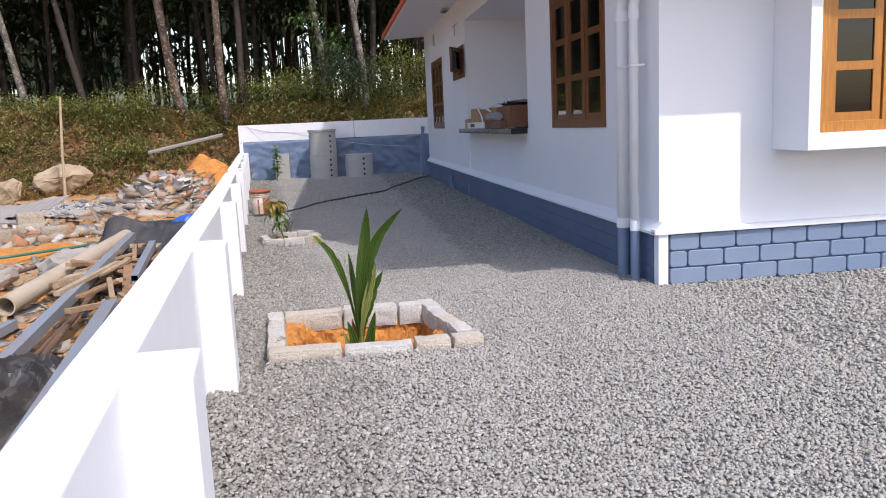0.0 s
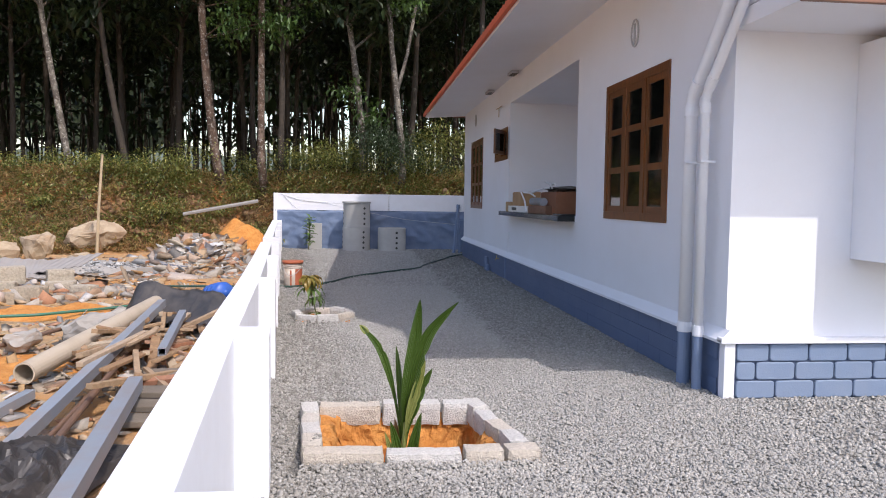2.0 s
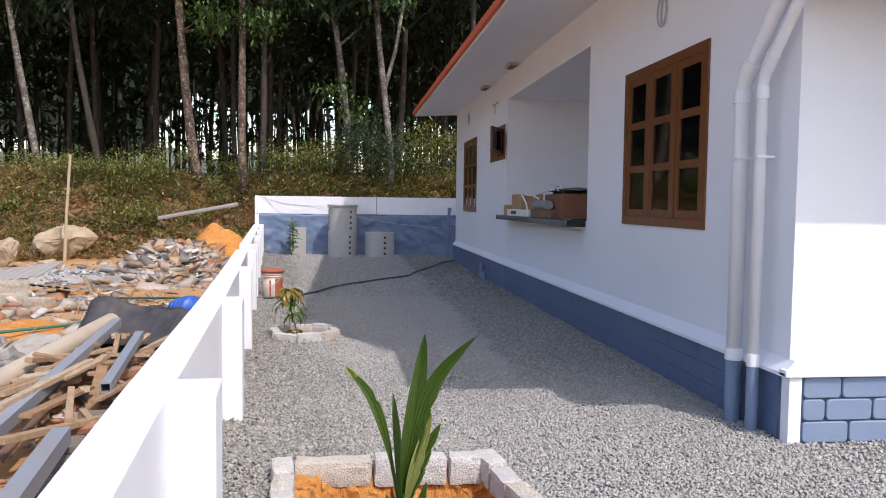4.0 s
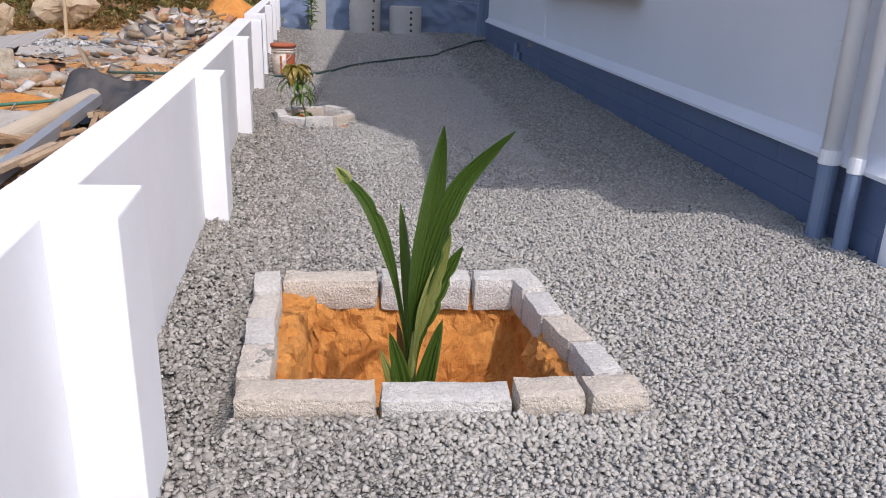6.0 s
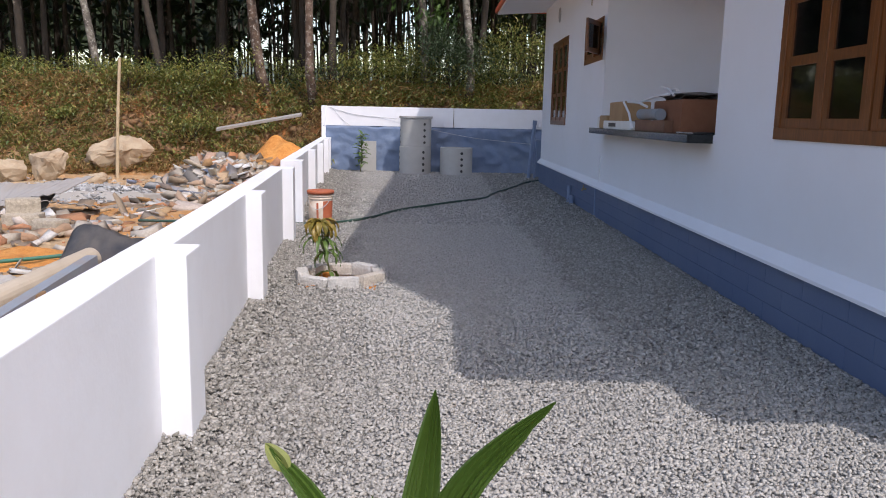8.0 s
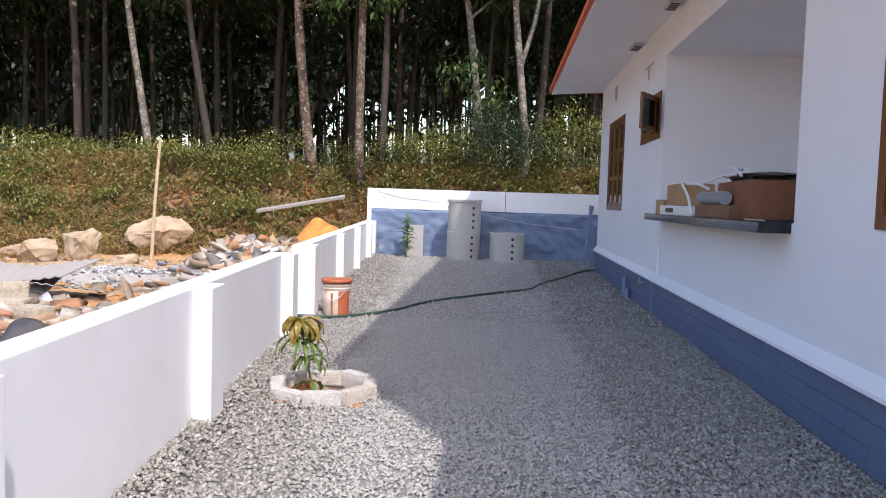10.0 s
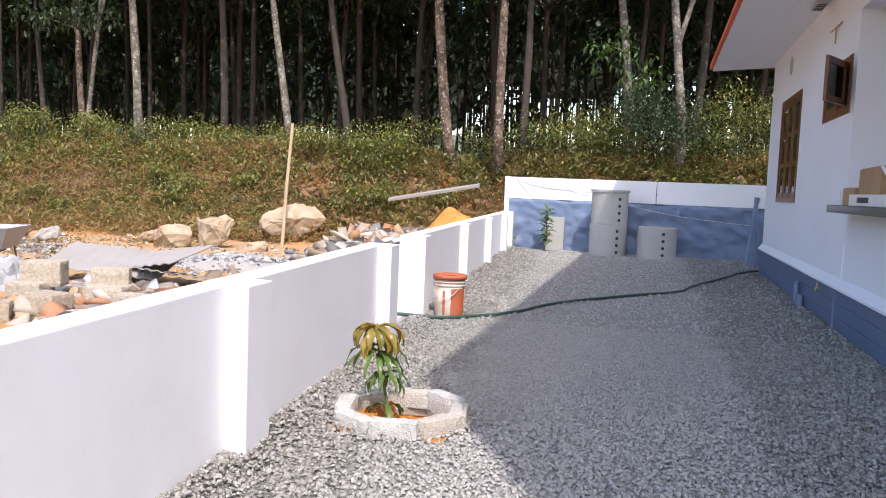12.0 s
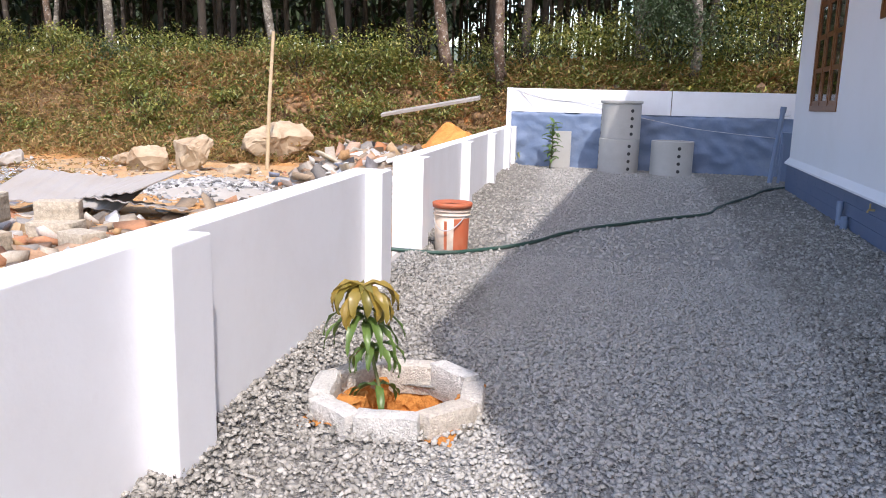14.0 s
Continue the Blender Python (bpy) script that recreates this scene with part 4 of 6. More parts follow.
well_ring("well_ring", (0.08, 22.4, 0.0), 0.415, 0.71, (-58, 190), "stacked rings", "grey cement well ring with a column of drain holes")
well_ring("well_ring", (0.09, 22.4, 0.715), 0.405, 0.71, (-55, 190), "stacked rings", "grey cement well ring stacked on another")
tagged(solid("ring_lid", Build().lathe([(0.0, 1.43), (0.43, 1.43), (0.436, 1.438), (0.436, 1.478), (0.43, 1.486), (0.0, 1.486)], 48, 0.09, 22.4), CEMENT), "thin flat cement cover on the stacked rings", "lid")
well_ring("well_ring", (1.16, 22.35, 0.0), 0.425, 0.70, (-72,), "stacked rings", "single short grey cement well ring")

# ---- bucket, hose, taps ----
bk = thing("paint_bucket", "used white and red plastic paint bucket", "bucket", (-0.985, 12.45, 0.0))
bk.scale = (1.1, 1.1, 1.2)
solid("body", Build().lathe([(0.0, 0.0), (0.132, 0.0), (0.14, 0.01), (0.152, 0.36), (0.145, 0.36), (0.13, 0.02), (0.0, 0.02)], 40), PAIL_W, bk, smooth=True)
for k, z in enumerate((0.285, 0.315)):
    solid("rib", Build().lathe([(0.145, z), (0.16, z + 0.004), (0.16, z + 0.012), (0.145, z + 0.016)], 40), PAIL_W, bk, smooth=True)
solid("lid", Build().lathe([(0.0, 0.372), (0.14, 0.372), (0.163, 0.385), (0.17, 0.38), (0.166, 0.345), (0.15, 0.35), (0.15, 0.362), (0.0, 0.364)], 40), PAIL_R, bk, "muddy red lid", smooth=True)


def patch_on(r0, r1, z0, z1, a0, a1, n=12):
    b = Build()
    for i in range(n + 1):
        a = radians(a0 + (a1 - a0) * i / n)
        for r, z in ((r0, z0), (r1, z1)):
            b.v.append((r * math.cos(a), r * math.sin(a), z))
    b.f = [(2 * i, 2 * i + 2, 2 * i + 3, 2 * i + 1) for i in range(n)]
    return b


solid("red_label", patch_on(0.1435, 0.1515, 0.03, 0.27, -70, -5), PAIL_R, bk, "printed red label panel")
solid("red_stripe", patch_on(0.1435, 0.1515, 0.03, 0.25, -102, -92), PAIL_R, bk, "narrow printed red stripe")
solid("handle", Build().tube([(0.155 * math.cos(a), 0.155 * math.sin(a) - 0.02 * math.sin((a + 2.9) * 1.2), 0.30 - 0.12 * math.sin((a + 2.9) / 2.4 * math.pi)) for a in [-2.9 + 2.4 * k / 14 for k in range(15)]], 0.004, 6), METAL_GREY, bk, "thin wire handle")


def wiggle(pts, step=0.12, amp=0.02, seed=0):
    """A smooth curve through plan points, with a slight waver."""
    out = []
    P = [Vector(p) for p in pts]
    for i in range(len(P) - 1):
        p0, p1, p2, p3 = P[max(0, i - 1)], P[i], P[i + 1], P[min(len(P) - 1, i + 2)]
        n = max(2, int((p2 - p1).length / step))
        for k in range(n):
            t = k / n
            q = 0.5 * ((2 * p1) + (p2 - p0) * t + (2 * p0 - 5 * p1 + 4 * p2 - p3) * t * t + (3 * p1 - p0 - 3 * p2 + p3) * t ** 3)
            w = noise.noise_vector(q * 1.7 + Vector((seed, 0, 0))) * amp
            out.append(q + Vector((w.x, w.y, 0)))
    return out + [P[-1]]


hose_pts = [(-3.4, 12.2, 0.03), (-1.9, 12.02, 0.05), (-1.45, 12.0, 0.06), (-0.95, 12.2, 0.03), (-0.4, 12.9, 0.022), (0.05, 14.05, 0.022), (0.9, 15.3, 0.022), (1.5, 16.1, 0.022), (1.75, 17.0, 0.022), (2.3, 18.6, 0.022), (2.85, 20.1, 0.022), (3.3, 20.6, 0.022)]
tagged(solid("garden_hose", Build().tube(wiggle(hose_pts, amp=0.03), 0.019, 8), HOSE_DARK, smooth=True), "dark green plastic hose lying across the gravel", "hose")
fh = [(-14, 7.6, 0.02), (-7, 8.3, 0.02), (-4.4, 8.7, 0.03), (-3.0, 9.7, 0.03), (-2.4, 10.6, 0.03), (-1.9, 12.0, 0.03)]
tagged(solid("field_hose", Build().tube(wiggle(fh, amp=0.08), 0.02, 7), HOSE, smooth=True), "dark green hose trailing over bare soil", "hose")

tap = thing("drain_pipes", "blue painted drain pipe stubs at the plinth", "pipe", (HX - 0.1, 15.831, 0))
solid("tall_stub", Build().tube([(0, 0, -0.05), (0, 0, 0.2), (0, 0, 0.3)], [0.035, 0.035, 0.035], 14).tube([(0, 0, 0.2), (0, 0, 0.31)], 0.042, 14), BLUE_PIPE, tap, smooth=False)
solid("short_stub", Build().tube([(0, -0.3, -0.05), (0, -0.3, 0.16)], 0.042, 14), BLUE_PIPE, tap)
solid("branch", Build().tube([(0, 0.0, 0.05), (0, -0.3, 0.05)], 0.03, 12), BLUE_PIPE, tap)
vl = thing("tap_valve", "small brass tap stub on the plinth", "tap", (HX - 0.05, 14.562, 0.36))
solid("body", Build().tube([(0.03, 0, 0), (-0.05, 0, 0), (-0.06, 0, -0.03)], 0.013, 8), BRASS, vl)
solid("lever", Build().box(-0.045, -0.03, -0.012, 0.012, 0.01, 0.07), BRASS, vl, bevel=0.003)
tagged(solid("wall_conduit", Build().box(HX - 0.02, HX + 0.004, 13.728, 13.758, 0.54, 0.95), PVC, bevel=0.004), "thin white conduit on the wall above the plinth", "conduit")
tagged(solid("plinth_conduit", Build().box(HX - 0.055, HX - 0.03, 13.801, 13.841, 0.0, 0.45), BLUE_PIPE, bevel=0.004), "thin blue painted conduit on the plinth", "conduit")

sp = thing("standpipe", "leaning grey-blue plastic standpipe by the rear corner", "pipe", (3.03, 21.5, 0))
solid("pipe", Build().tube([(-0.06, 0, -0.05), (0.06, 0, 1.42)], 0.045, 14).tube([(0.053, 0, 1.33), (0.062, 0, 1.44)], 0.055, 14), BLUE_PIPE, sp)
solid("thin_pipe", Build().tube([(0.1, 0.05, -0.05), (0.12, 0.05, 0.75)], 0.028, 10), BLUE_PIPE, sp)
solid("spout", Build().tube([(0.06, 0, 1.28), (0.2, 0.0, 1.27)], 0.015, 8).tube([(0.17, 0.0, 1.27), (0.17, 0, 1.36)], 0.02, 8), PVC, sp, "white plastic tap on the pipe")
tagged(solid("meter_box", Build().box(3.2, 3.5, 22.0, 22.2, 0.0, 0.95), BLUE_PIPE, bevel=0.01), "blue painted utility box behind the house corner", "box")

# ---- downpipes at the front corner ----
for nm, y, r, turnx in (("downpipe", 4.98, 0.055, 0.0), ("downpipe", 4.74, 0.04, 0.0)):
    dp = thing(nm, "white plastic rain downpipe, blue at its foot", "downpipe", (HX - 0.075 - r, y, 0), group="downpipes")
    solid("foot", Build().tube([(0, 0, -0.1), (0, 0, 0.455)], r * 1.04, 18), BLUE_PIPE, dp, "blue painted lower length", smooth=False)
    solid("pipe", Build().tube([(0, 0, 0.455), (0, 0, 2.4), (0.0, -0.03, 2.47), (0.03, -0.48, 3.02), (0.04, -0.54, 3.12), (0.04, -0.55, 3.93)], r, 18), PVC, dp, smooth=True)
    for z in (0.5, 2.34):
        solid("collar", Build().tube([(0, 0, z - 0.04), (0, 0, z + 0.045)], r * 1.16, 18), PVC, dp, smooth=False)
    solid("collar", Build().tube([(0.0, -0.05, 2.495), (0.006, -0.12, 2.58)], r * 1.16, 18), PVC, dp, smooth=False)
    solid("clip", Build().box(-r - 0.005, r + 0.04, -r - 0.005, r + 0.005, 1.9, 1.915), PVC, dp)
tagged(solid("switch_plate", Build().box(HX - 0.012, HX + 0.002, 5.24, 5.34, 1.02, 1.14), PVC, bevel=0.004), "small white plastic plate on the side wall", "plate")


# ---- fixtures on the side wall ----
def wall_lamp(y, z, label):
    root = thing("wall_light_box", label, "wall fitting", (HX - 0.001, y, z), group="oval wall fittings")
    ring_ = Build()
    ring_.tube([(-0.012, 0.10 * math.cos(a), 0.14 * math.sin(a)) for a in [2 * math.pi * k / 28 for k in range(29)]], 0.011, 8)
    solid("rim", ring_, METAL_GREY, root, "grey oval rim", smooth=True)
    plate = Build()
    plate.v = [(-0.006, 0.095 * math.cos(2 * math.pi * k / 28), 0.135 * math.sin(2 * math.pi * k / 28)) for k in range(28)]
    plate.v += [(0.01, y_, z_) for _, y_, z_ in plate.v]
    plate.f = [tuple(reversed(range(28))), tuple(range(28, 56))] + [(k, (k + 1) % 28, 28 + (k + 1) % 28, 28 + k) for k in range(28)]
    solid("plate", plate, WHITE, root)
    solid("bar", Build().box(-0.02, -0.004, -0.02, 0.02, -0.12, 0.1), METAL_GREY, root, bevel=0.004)
    return root


wall_lamp(6.77, 3.38, "oval white wall fitting with a grey rim")
wall_lamp(18.35, 3.6, "oval white wall fitting with a grey rim")
tb = thing("wall_bracket", "thin pale T-shaped wire bracket on the wall", "bracket", (HX - 0.02, 14.968, 3.53))
solid("bar", Build().tube([(0, -0.32, 0), (0, 0.3, 0.0)], 0.009, 7), POLE_WOOD, tb)
solid("drop", Build().tube([(0, 0, 0.0), (0, 0, -0.2)], 0.009, 7), POLE_WOOD, tb)
for y in (12.922, 15.526):
    sv = thing("soffit_vent", "small grey slotted vent under the eaves", "vent", (2.99, y, 3.93), group="soffit vents")
    solid("frame", Build().box(-0.07, 0.07, -0.2, 0.2, -0.03, 0.02), METAL_GREY, sv, bevel=0.005)
    for k in range(4):
        solid("slat", Build().box(-0.055, 0.055, -0.18 + k * 0.1, -0.12 + k * 0.1, -0.035, -0.031), DARK, sv)

# ---- granite slab in the recess and what lies on it ----
ledge = tagged(solid("granite_slab", Build().box(2.88, HX + 0.5, 8.99, 13.57, 1.292, 1.372), GRANITE, bevel=0.004), "dark polished granite slab in the wall recess", "slab")
SL = 1.372


def carton(name, x0, x1, y0, y1, h, mat, label, turn=0.0, flap=True):
    h *= 0.72
    cx, cy = (x0 + x1) / 2, (y0 + y1) / 2
    root = thing(name, label, "box", (cx, cy, SL), turn)
    a, b = (x1 - x0) / 2, (y1 - y0) / 2
    solid("body", Build().box(-a, a, -b, b, 0, h), mat, root, bevel=0.006)
    if flap:
        solid("flap", Build().box(-a + 0.01, -0.004, -b + 0.01, b - 0.01, h + 0.001, h + 0.006), mat, root)
        solid("flap", Build().box(0.004, a - 0.01, -b + 0.01, b - 0.01, h + 0.001, h + 0.006), mat, root)
    return root


carton("cardboard_box", 2.93, 3.3, 11.35, 12.72, 0.15, PAPER, "low white printed carton on the granite slab", 2, False)
solid("print", Build().box(-0.188, -0.184, 0.05, 0.4, 0.03, 0.08), DARK, bpy.data.objects["cardboard_box"], "dark printed bar")
c2 = carton("cardboard_box", 2.95, 3.3, 11.7, 12.66, 0.33, CARD, "brown cardboard box stacked on a carton", -3)
c2.location.z = SL + 0.109
carton("cardboard_box", 2.96, 3.25, 12.82, 13.2, 0.24, CARD, "small brown cardboard box, flaps shut", 3)
carton("cardboard_box", 2.98, 3.25, 13.24, 13.5, 0.22, PAPER, "small grey carton standing on the slab", -4, False)
carton("carton", 2.92, 3.5, 9.95, 11.0, 0.17, CARD_DARK, "dark brown flat carton under tubes", 2, False)
carton("carton", 3.05, 3.62, 9.62, 10.85, 0.46, CARD_RED, "large dark red-brown carton on the slab", -3)
tagged(solid("carton_offcut", Build().box(2.93, 3.12, 11.06, 11.28, SL, SL + 0.1), PAPER, bevel=0.004), "small white box between the cartons", "box")
tagged(solid("rolled_sheet", Build().tube([(2.97, 10.2, SL + 0.185), (2.99, 11.05, SL + 0.19)], 0.062, 18), STEEL, smooth=False), "grey rolled plastic sheet on the cartons", "roll")
for a, b in (((2.9, 11.1, SL + 0.02), (2.93, 11.7, SL + 0.34)), ((2.9, 10.5, SL + 0.27), (2.93, 11.5, SL + 0.34)), ((3.05, 10.2, SL + 0.4), (3.0, 11.2, SL + 0.33)), ((3.1, 10.2, SL + 0.39), (3.15, 10.85, SL + 0.5)), ((3.1, 10.05, SL + 0.42), (3.2, 10.6, SL + 0.46))):
    tagged(solid("conduit_offcut", Build().tube([a, tuple((p + q) / 2 + 0.02 for p, q in zip(a, b)), b], 0.014, 8), PVC), "white plastic conduit offcut lying on cartons", "pipe offcut", group="conduit offcuts")
me = stone_mesh("black_bag", 0.3, 0.5, 0.06, 9.0, 3, 0.3)
bag = tagged(solid("plastic_bag", me, TARP), "crumpled black plastic bag on a carton", "bag")
bag.location = (3.32, 10.3, SL + 0.375)
tagged(solid("slab_offcut", Build().box(2.95, 3.3, 9.05, 9.55, SL, SL + 0.02), GRANITE, bevel=0.003), "dark granite offcut lying on the slab", "slab")

for pts in ([(-2.3, 23.085, 1.69), (-1.6, 23.085, 1.5), (-0.9, 23.085, 1.44), (-0.3, 23.02, 1.4)], [(-2.2, 23.085, 1.68), (-1.9, 23.085, 1.35), (-1.7, 23.06, 1.2)], [(0.45, 22.7, 1.15), (1.6, 22.6, 0.95), (3.0, 21.5, 0.85)]):
    tagged(solid("cable", Build().tube(wiggle(pts, 0.15, 0.0), 0.006, 5), METAL_GREY), "thin grey cable slung along the rear wall", "cable", "cables")

# ---- the plot beyond the wall ----
def ground_at(x, y):
    return land(x, y)


def lay_tube(name, a, b, r, mat, label, category, n=14, square=False, wall=0.012):
    """An open pipe or square tube lying between two points."""
    a, b = Vector(a), Vector(b)
    L = (b - a).length
    bd = Build()
    if square:
        prof = [(r, r), (-r, r), (-r, -r), (r, -r)]
        inner = [(p * (1 - wall / r), q * (1 - wall / r)) for p, q in prof]
    else:
        prof = [(r * math.cos(2 * math.pi * k / n), r * math.sin(2 * math.pi * k / n)) for k in range(n)]
        inner = [(p * (1 - wall / r), q * (1 - wall / r)) for p, q in prof]
    k = len(prof)
    for z in (0, L):
        bd.v += [(p, q, z) for p, q in prof] + [(p, q, z) for p, q in inner]
    for j in range(k):
        h = (j + 1) % k
        bd.f += [(j, h, 2 * k + h, 2 * k + j), (k + h, k + j, 3 * k + j, 3 * k + h), (h, j, k + j, k + h), (2 * k + j, 2 * k + h, 3 * k + h, 3 * k + j)]
    o = solid(name, bd, mat)
    o.matrix_basis = Matrix.Translation(a) @ (b - a).to_track_quat("Z", "Y").to_matrix().to_4x4()
    return tagged(o, label, category)


lay_tube("drain_pipe", (-2.53, 5.15, 0.1), (-2.2, 8.0, 0.3), 0.09, DRUM_PVC, "long weathered tan drain pipe on bare soil", "pipe", 22)
lay_tube("steel_tube", (-1.84, 3.2, 0.07), (-2.06, 7.7, 0.34), 0.042, STEEL, "long grey square steel tube on the scrap pile", "steel tube", square=True, wall=0.006)
lay_tube("steel_tube", (-2.36, 3.75, 0.03), (-2.32, 4.75, 0.03), 0.036, STEEL, "short grey square steel tube on soil", "steel tube", square=True, wall=0.006)
lay_tube("steel_channel", (-0.93, 1.0, 0.25), (-1.40, 4.25, 0.225), 0.048, STEEL, "flat grey steel section lying over black sheeting", "steel tube", square=True, wall=0.006)
lay_tube("steel_channel", (-1.5, 5.4, 0.22), (-1.72, 7.2, 0.3), 0.035, STEEL, "short grey steel section on the timber pile", "steel tube", square=True, wall=0.006)
for a, b, r in (((-1.62, 3.2, 0.06), (-1.98, 6.4, 0.14), 0.024), ((-1.72, 3.5, 0.06), (-1.9, 5.5, 0.08), 0.018), ((-3.6, 5.6, 0.05), (-3.0, 7.6, 0.1), 0.022)):
    lay_tube("iron_bar", a, b, r, RUSTY, "rusty brown iron bar on the scrap pile", "bar", 10)


def sheet_heap(name, x0, x1, y0, y1, height, seed, mat, label, n=46, crumple=1.0, ridge=0.5):
    """A crumpled sheet draped over a heap, ragged at its border."""
    b = Build()
    for j in range(n + 1):
        for i in range(n + 1):
            u, v = i / n, j / n
            q = Vector((u * 3, v * 3, seed))
            e = noise.noise_vector(q * 1.4) * 0.12
            x, y = x0 + (x1 - x0) * (u + e.x), y0 + (y1 - y0) * (v + e.y)
            dome = (math.sin(math.pi * min(1, max(0, u))) * math.sin(math.pi * min(1, max(0, v)))) ** 0.6
            fold = abs(noise.noise(q * 1.1)) * 0.4 + (0.5 - abs(noise.noise(q * 2.4 + Vector((0, 0, 4))))) * 0.7 * crumple + (0.4 - abs(noise.noise(q * 5.0))) * 0.4 * crumple
            z = ground_at(x, y) + 0.02 + height * dome * (0.4 + fold * ridge * 1.6)
            b.v.append((x, y, z))
    for j in range(n):
        for i in range(n):
            a = j * (n + 1) + i
            b.f.append((a, a + 1, a + n + 2, a + n + 1))
    o = solid(name, b, mat)
    md = o.modifiers.new("thickness", "SOLIDIFY")
    md.thickness = 0.004
    return tagged(o, label, "plastic sheet")


sheet_heap("black_sheeting", -2.35, -1.2, 1.6, 3.45, 0.3, 2.0, TARP, "crumpled black plastic sheeting over scrap", 90, 0.75, 0.8)


def draped_tarp(n=70):
    """A stiff black sheet thrown over the pile: a peak at one end, long folds running down from its ridge."""
    b = Build()
    for j in range(n + 1):
        for i in range(n + 1):
            u, v = i / n, j / n
            e = noise.noise_vector(Vector((u * 2.2, v * 2.2, 6.0))) * 0.1
            x = -2.72 + 1.42 * u + e.x
            y = 7.95 + 1.15 * v - 0.45 * u + e.y
            ridge = 0.33 + 0.08 * math.exp(-((u - 0.24) / 0.15) ** 2) - 0.03 * u
            rise_ = smooth01(v / 0.5) if v < 0.5 else 1 - 0.75 * smooth01((v - 0.5) / 0.5)
            ends = smooth01(u / 0.2) * (0.35 + 0.65 * smooth01((1 - u) / 0.1))
            fold_ = 0.05 * (0.4 - abs(noise.noise(Vector((u * 7 + v * 2.0, v * 1.3, 2.0))))) + 0.03 * (0.4 - abs(noise.noise(Vector((u * 13, v * 6, 5.0)))))
            b.v.append((x, y, 0.05 + (ridge * rise_ + 0.05) * ends + fold_))
    for j in range(n):
        for i in range(n):
            a = j * (n + 1) + i
            b.f.append((a, a + 1, a + n + 2, a + n + 1))
    o = solid("black_tarpaulin", b, TARP, smooth=True)
    o.modifiers.new("thickness", "SOLIDIFY").thickness = 0.004
    return tagged(o, "folded black tarpaulin over a timber pile", "plastic sheet")


draped_tarp()
sheet_heap("brown_sack", -1.75, -1.1, 0.9, 1.9, 0.08, 9.0, CARD, "flattened brown sacking on the soil", 20)
sheet_heap("pale_sacking", -3.6, -2.5, 3.9, 5.0, 0.06, 12.0, POLE_WOOD, "flattened pale sacking on the soil", 20)
can = thing("blue_can", "blue plastic can lying by the wall", "can", (-1.72, 9.3, 0.22))
can.matrix_basis = pose(-1.72, 9.3, 0.24, 78, 0, 40)
solid("body", Build().lathe([(0, -0.2), (0.14, -0.2), (0.155, -0.17), (0.155, 0.17), (0.13, 0.2), (0.05, 0.21), (0.05, 0.25), (0, 0.25)], 28), CAN_BLUE, can, smooth=True)
for z in (-0.09, 0.0, 0.09):
    solid("rib", Build().lathe([(0.15, z - 0.012), (0.164, z), (0.15, z + 0.012)], 28), CAN_BLUE, can, smooth=True)
tagged(solid("sack", stone_mesh("sack", 0.3, 0.22, 0.16, 3.3, 3, 0.25), POLE_WOOD), "pale cloth sack lying against the wall", "sack").location = (-1.75, 10.1, 0.12)

SILVER = paint("silver_grey_plastic", (0.3, 0.3, 0.31), (0.3, 0.29, 0.29), 0.4, 0.35, 4, 20, 0.2)
sheet_heap("silver_sheet", -6.75, -5.75, 11.3, 12.2, 0.34, 15.0, SILVER, "crumpled silver-grey plastic sheet on rubble", 40, 1.0, 0.8)
wb = thing("wheelbarrow", "muddy grey wheelbarrow standing on the plot", "wheelbarrow", (-7.45, 12.6, 0.0), 25)
tray = Build()
for z, a, b in ((0.32, 0.22, 0.28), (0.62, 0.36, 0.48), (0.62, 0.345, 0.465), (0.335, 0.21, 0.27)):
    tray.v += [(-a, -b + 0.45, z), (a, -b + 0.45, z), (a, b + 0.45, z), (-a, b + 0.45, z)]
for k in range(3):
    tray.f += [(4 * k + j, 4 * k + (j + 1) % 4, 4 * k + 4 + (j + 1) % 4, 4 * k + 4 + j) for j in range(4)]
tray.f += [(3, 2, 1, 0), (12, 13, 14, 15)]
solid("tray", tray, SILVER, wb, "dented grey steel tray")
for sx in (-1, 1):
    solid("handle", Build().tube([(0.06 * sx, -0.28, 0.22), (0.2 * sx, 0.3, 0.31), (0.28 * sx, 1.25, 0.55)], 0.017, 8), RUSTY, wb)
    solid("leg", Build().tube([(0.22 * sx, 0.62, 0.36), (0.25 * sx, 0.72, 0.0)], 0.015, 8), RUSTY, wb)
tyre = Build().tube([(0.0, -0.28 + 0.17 * math.cos(2 * math.pi * k / 24), 0.22 + 0.17 * math.sin(2 * math.pi * k / 24)) for k in range(25)], 0.05, 10)
solid("tyre", tyre, DRUM_PVC, wb, "mud-caked tyre", smooth=True)
solid("rim", Build().tube([(-0.03, -0.28, 0.22), (0.03, -0.28, 0.22)], 0.12, 18), RUSTY, wb)

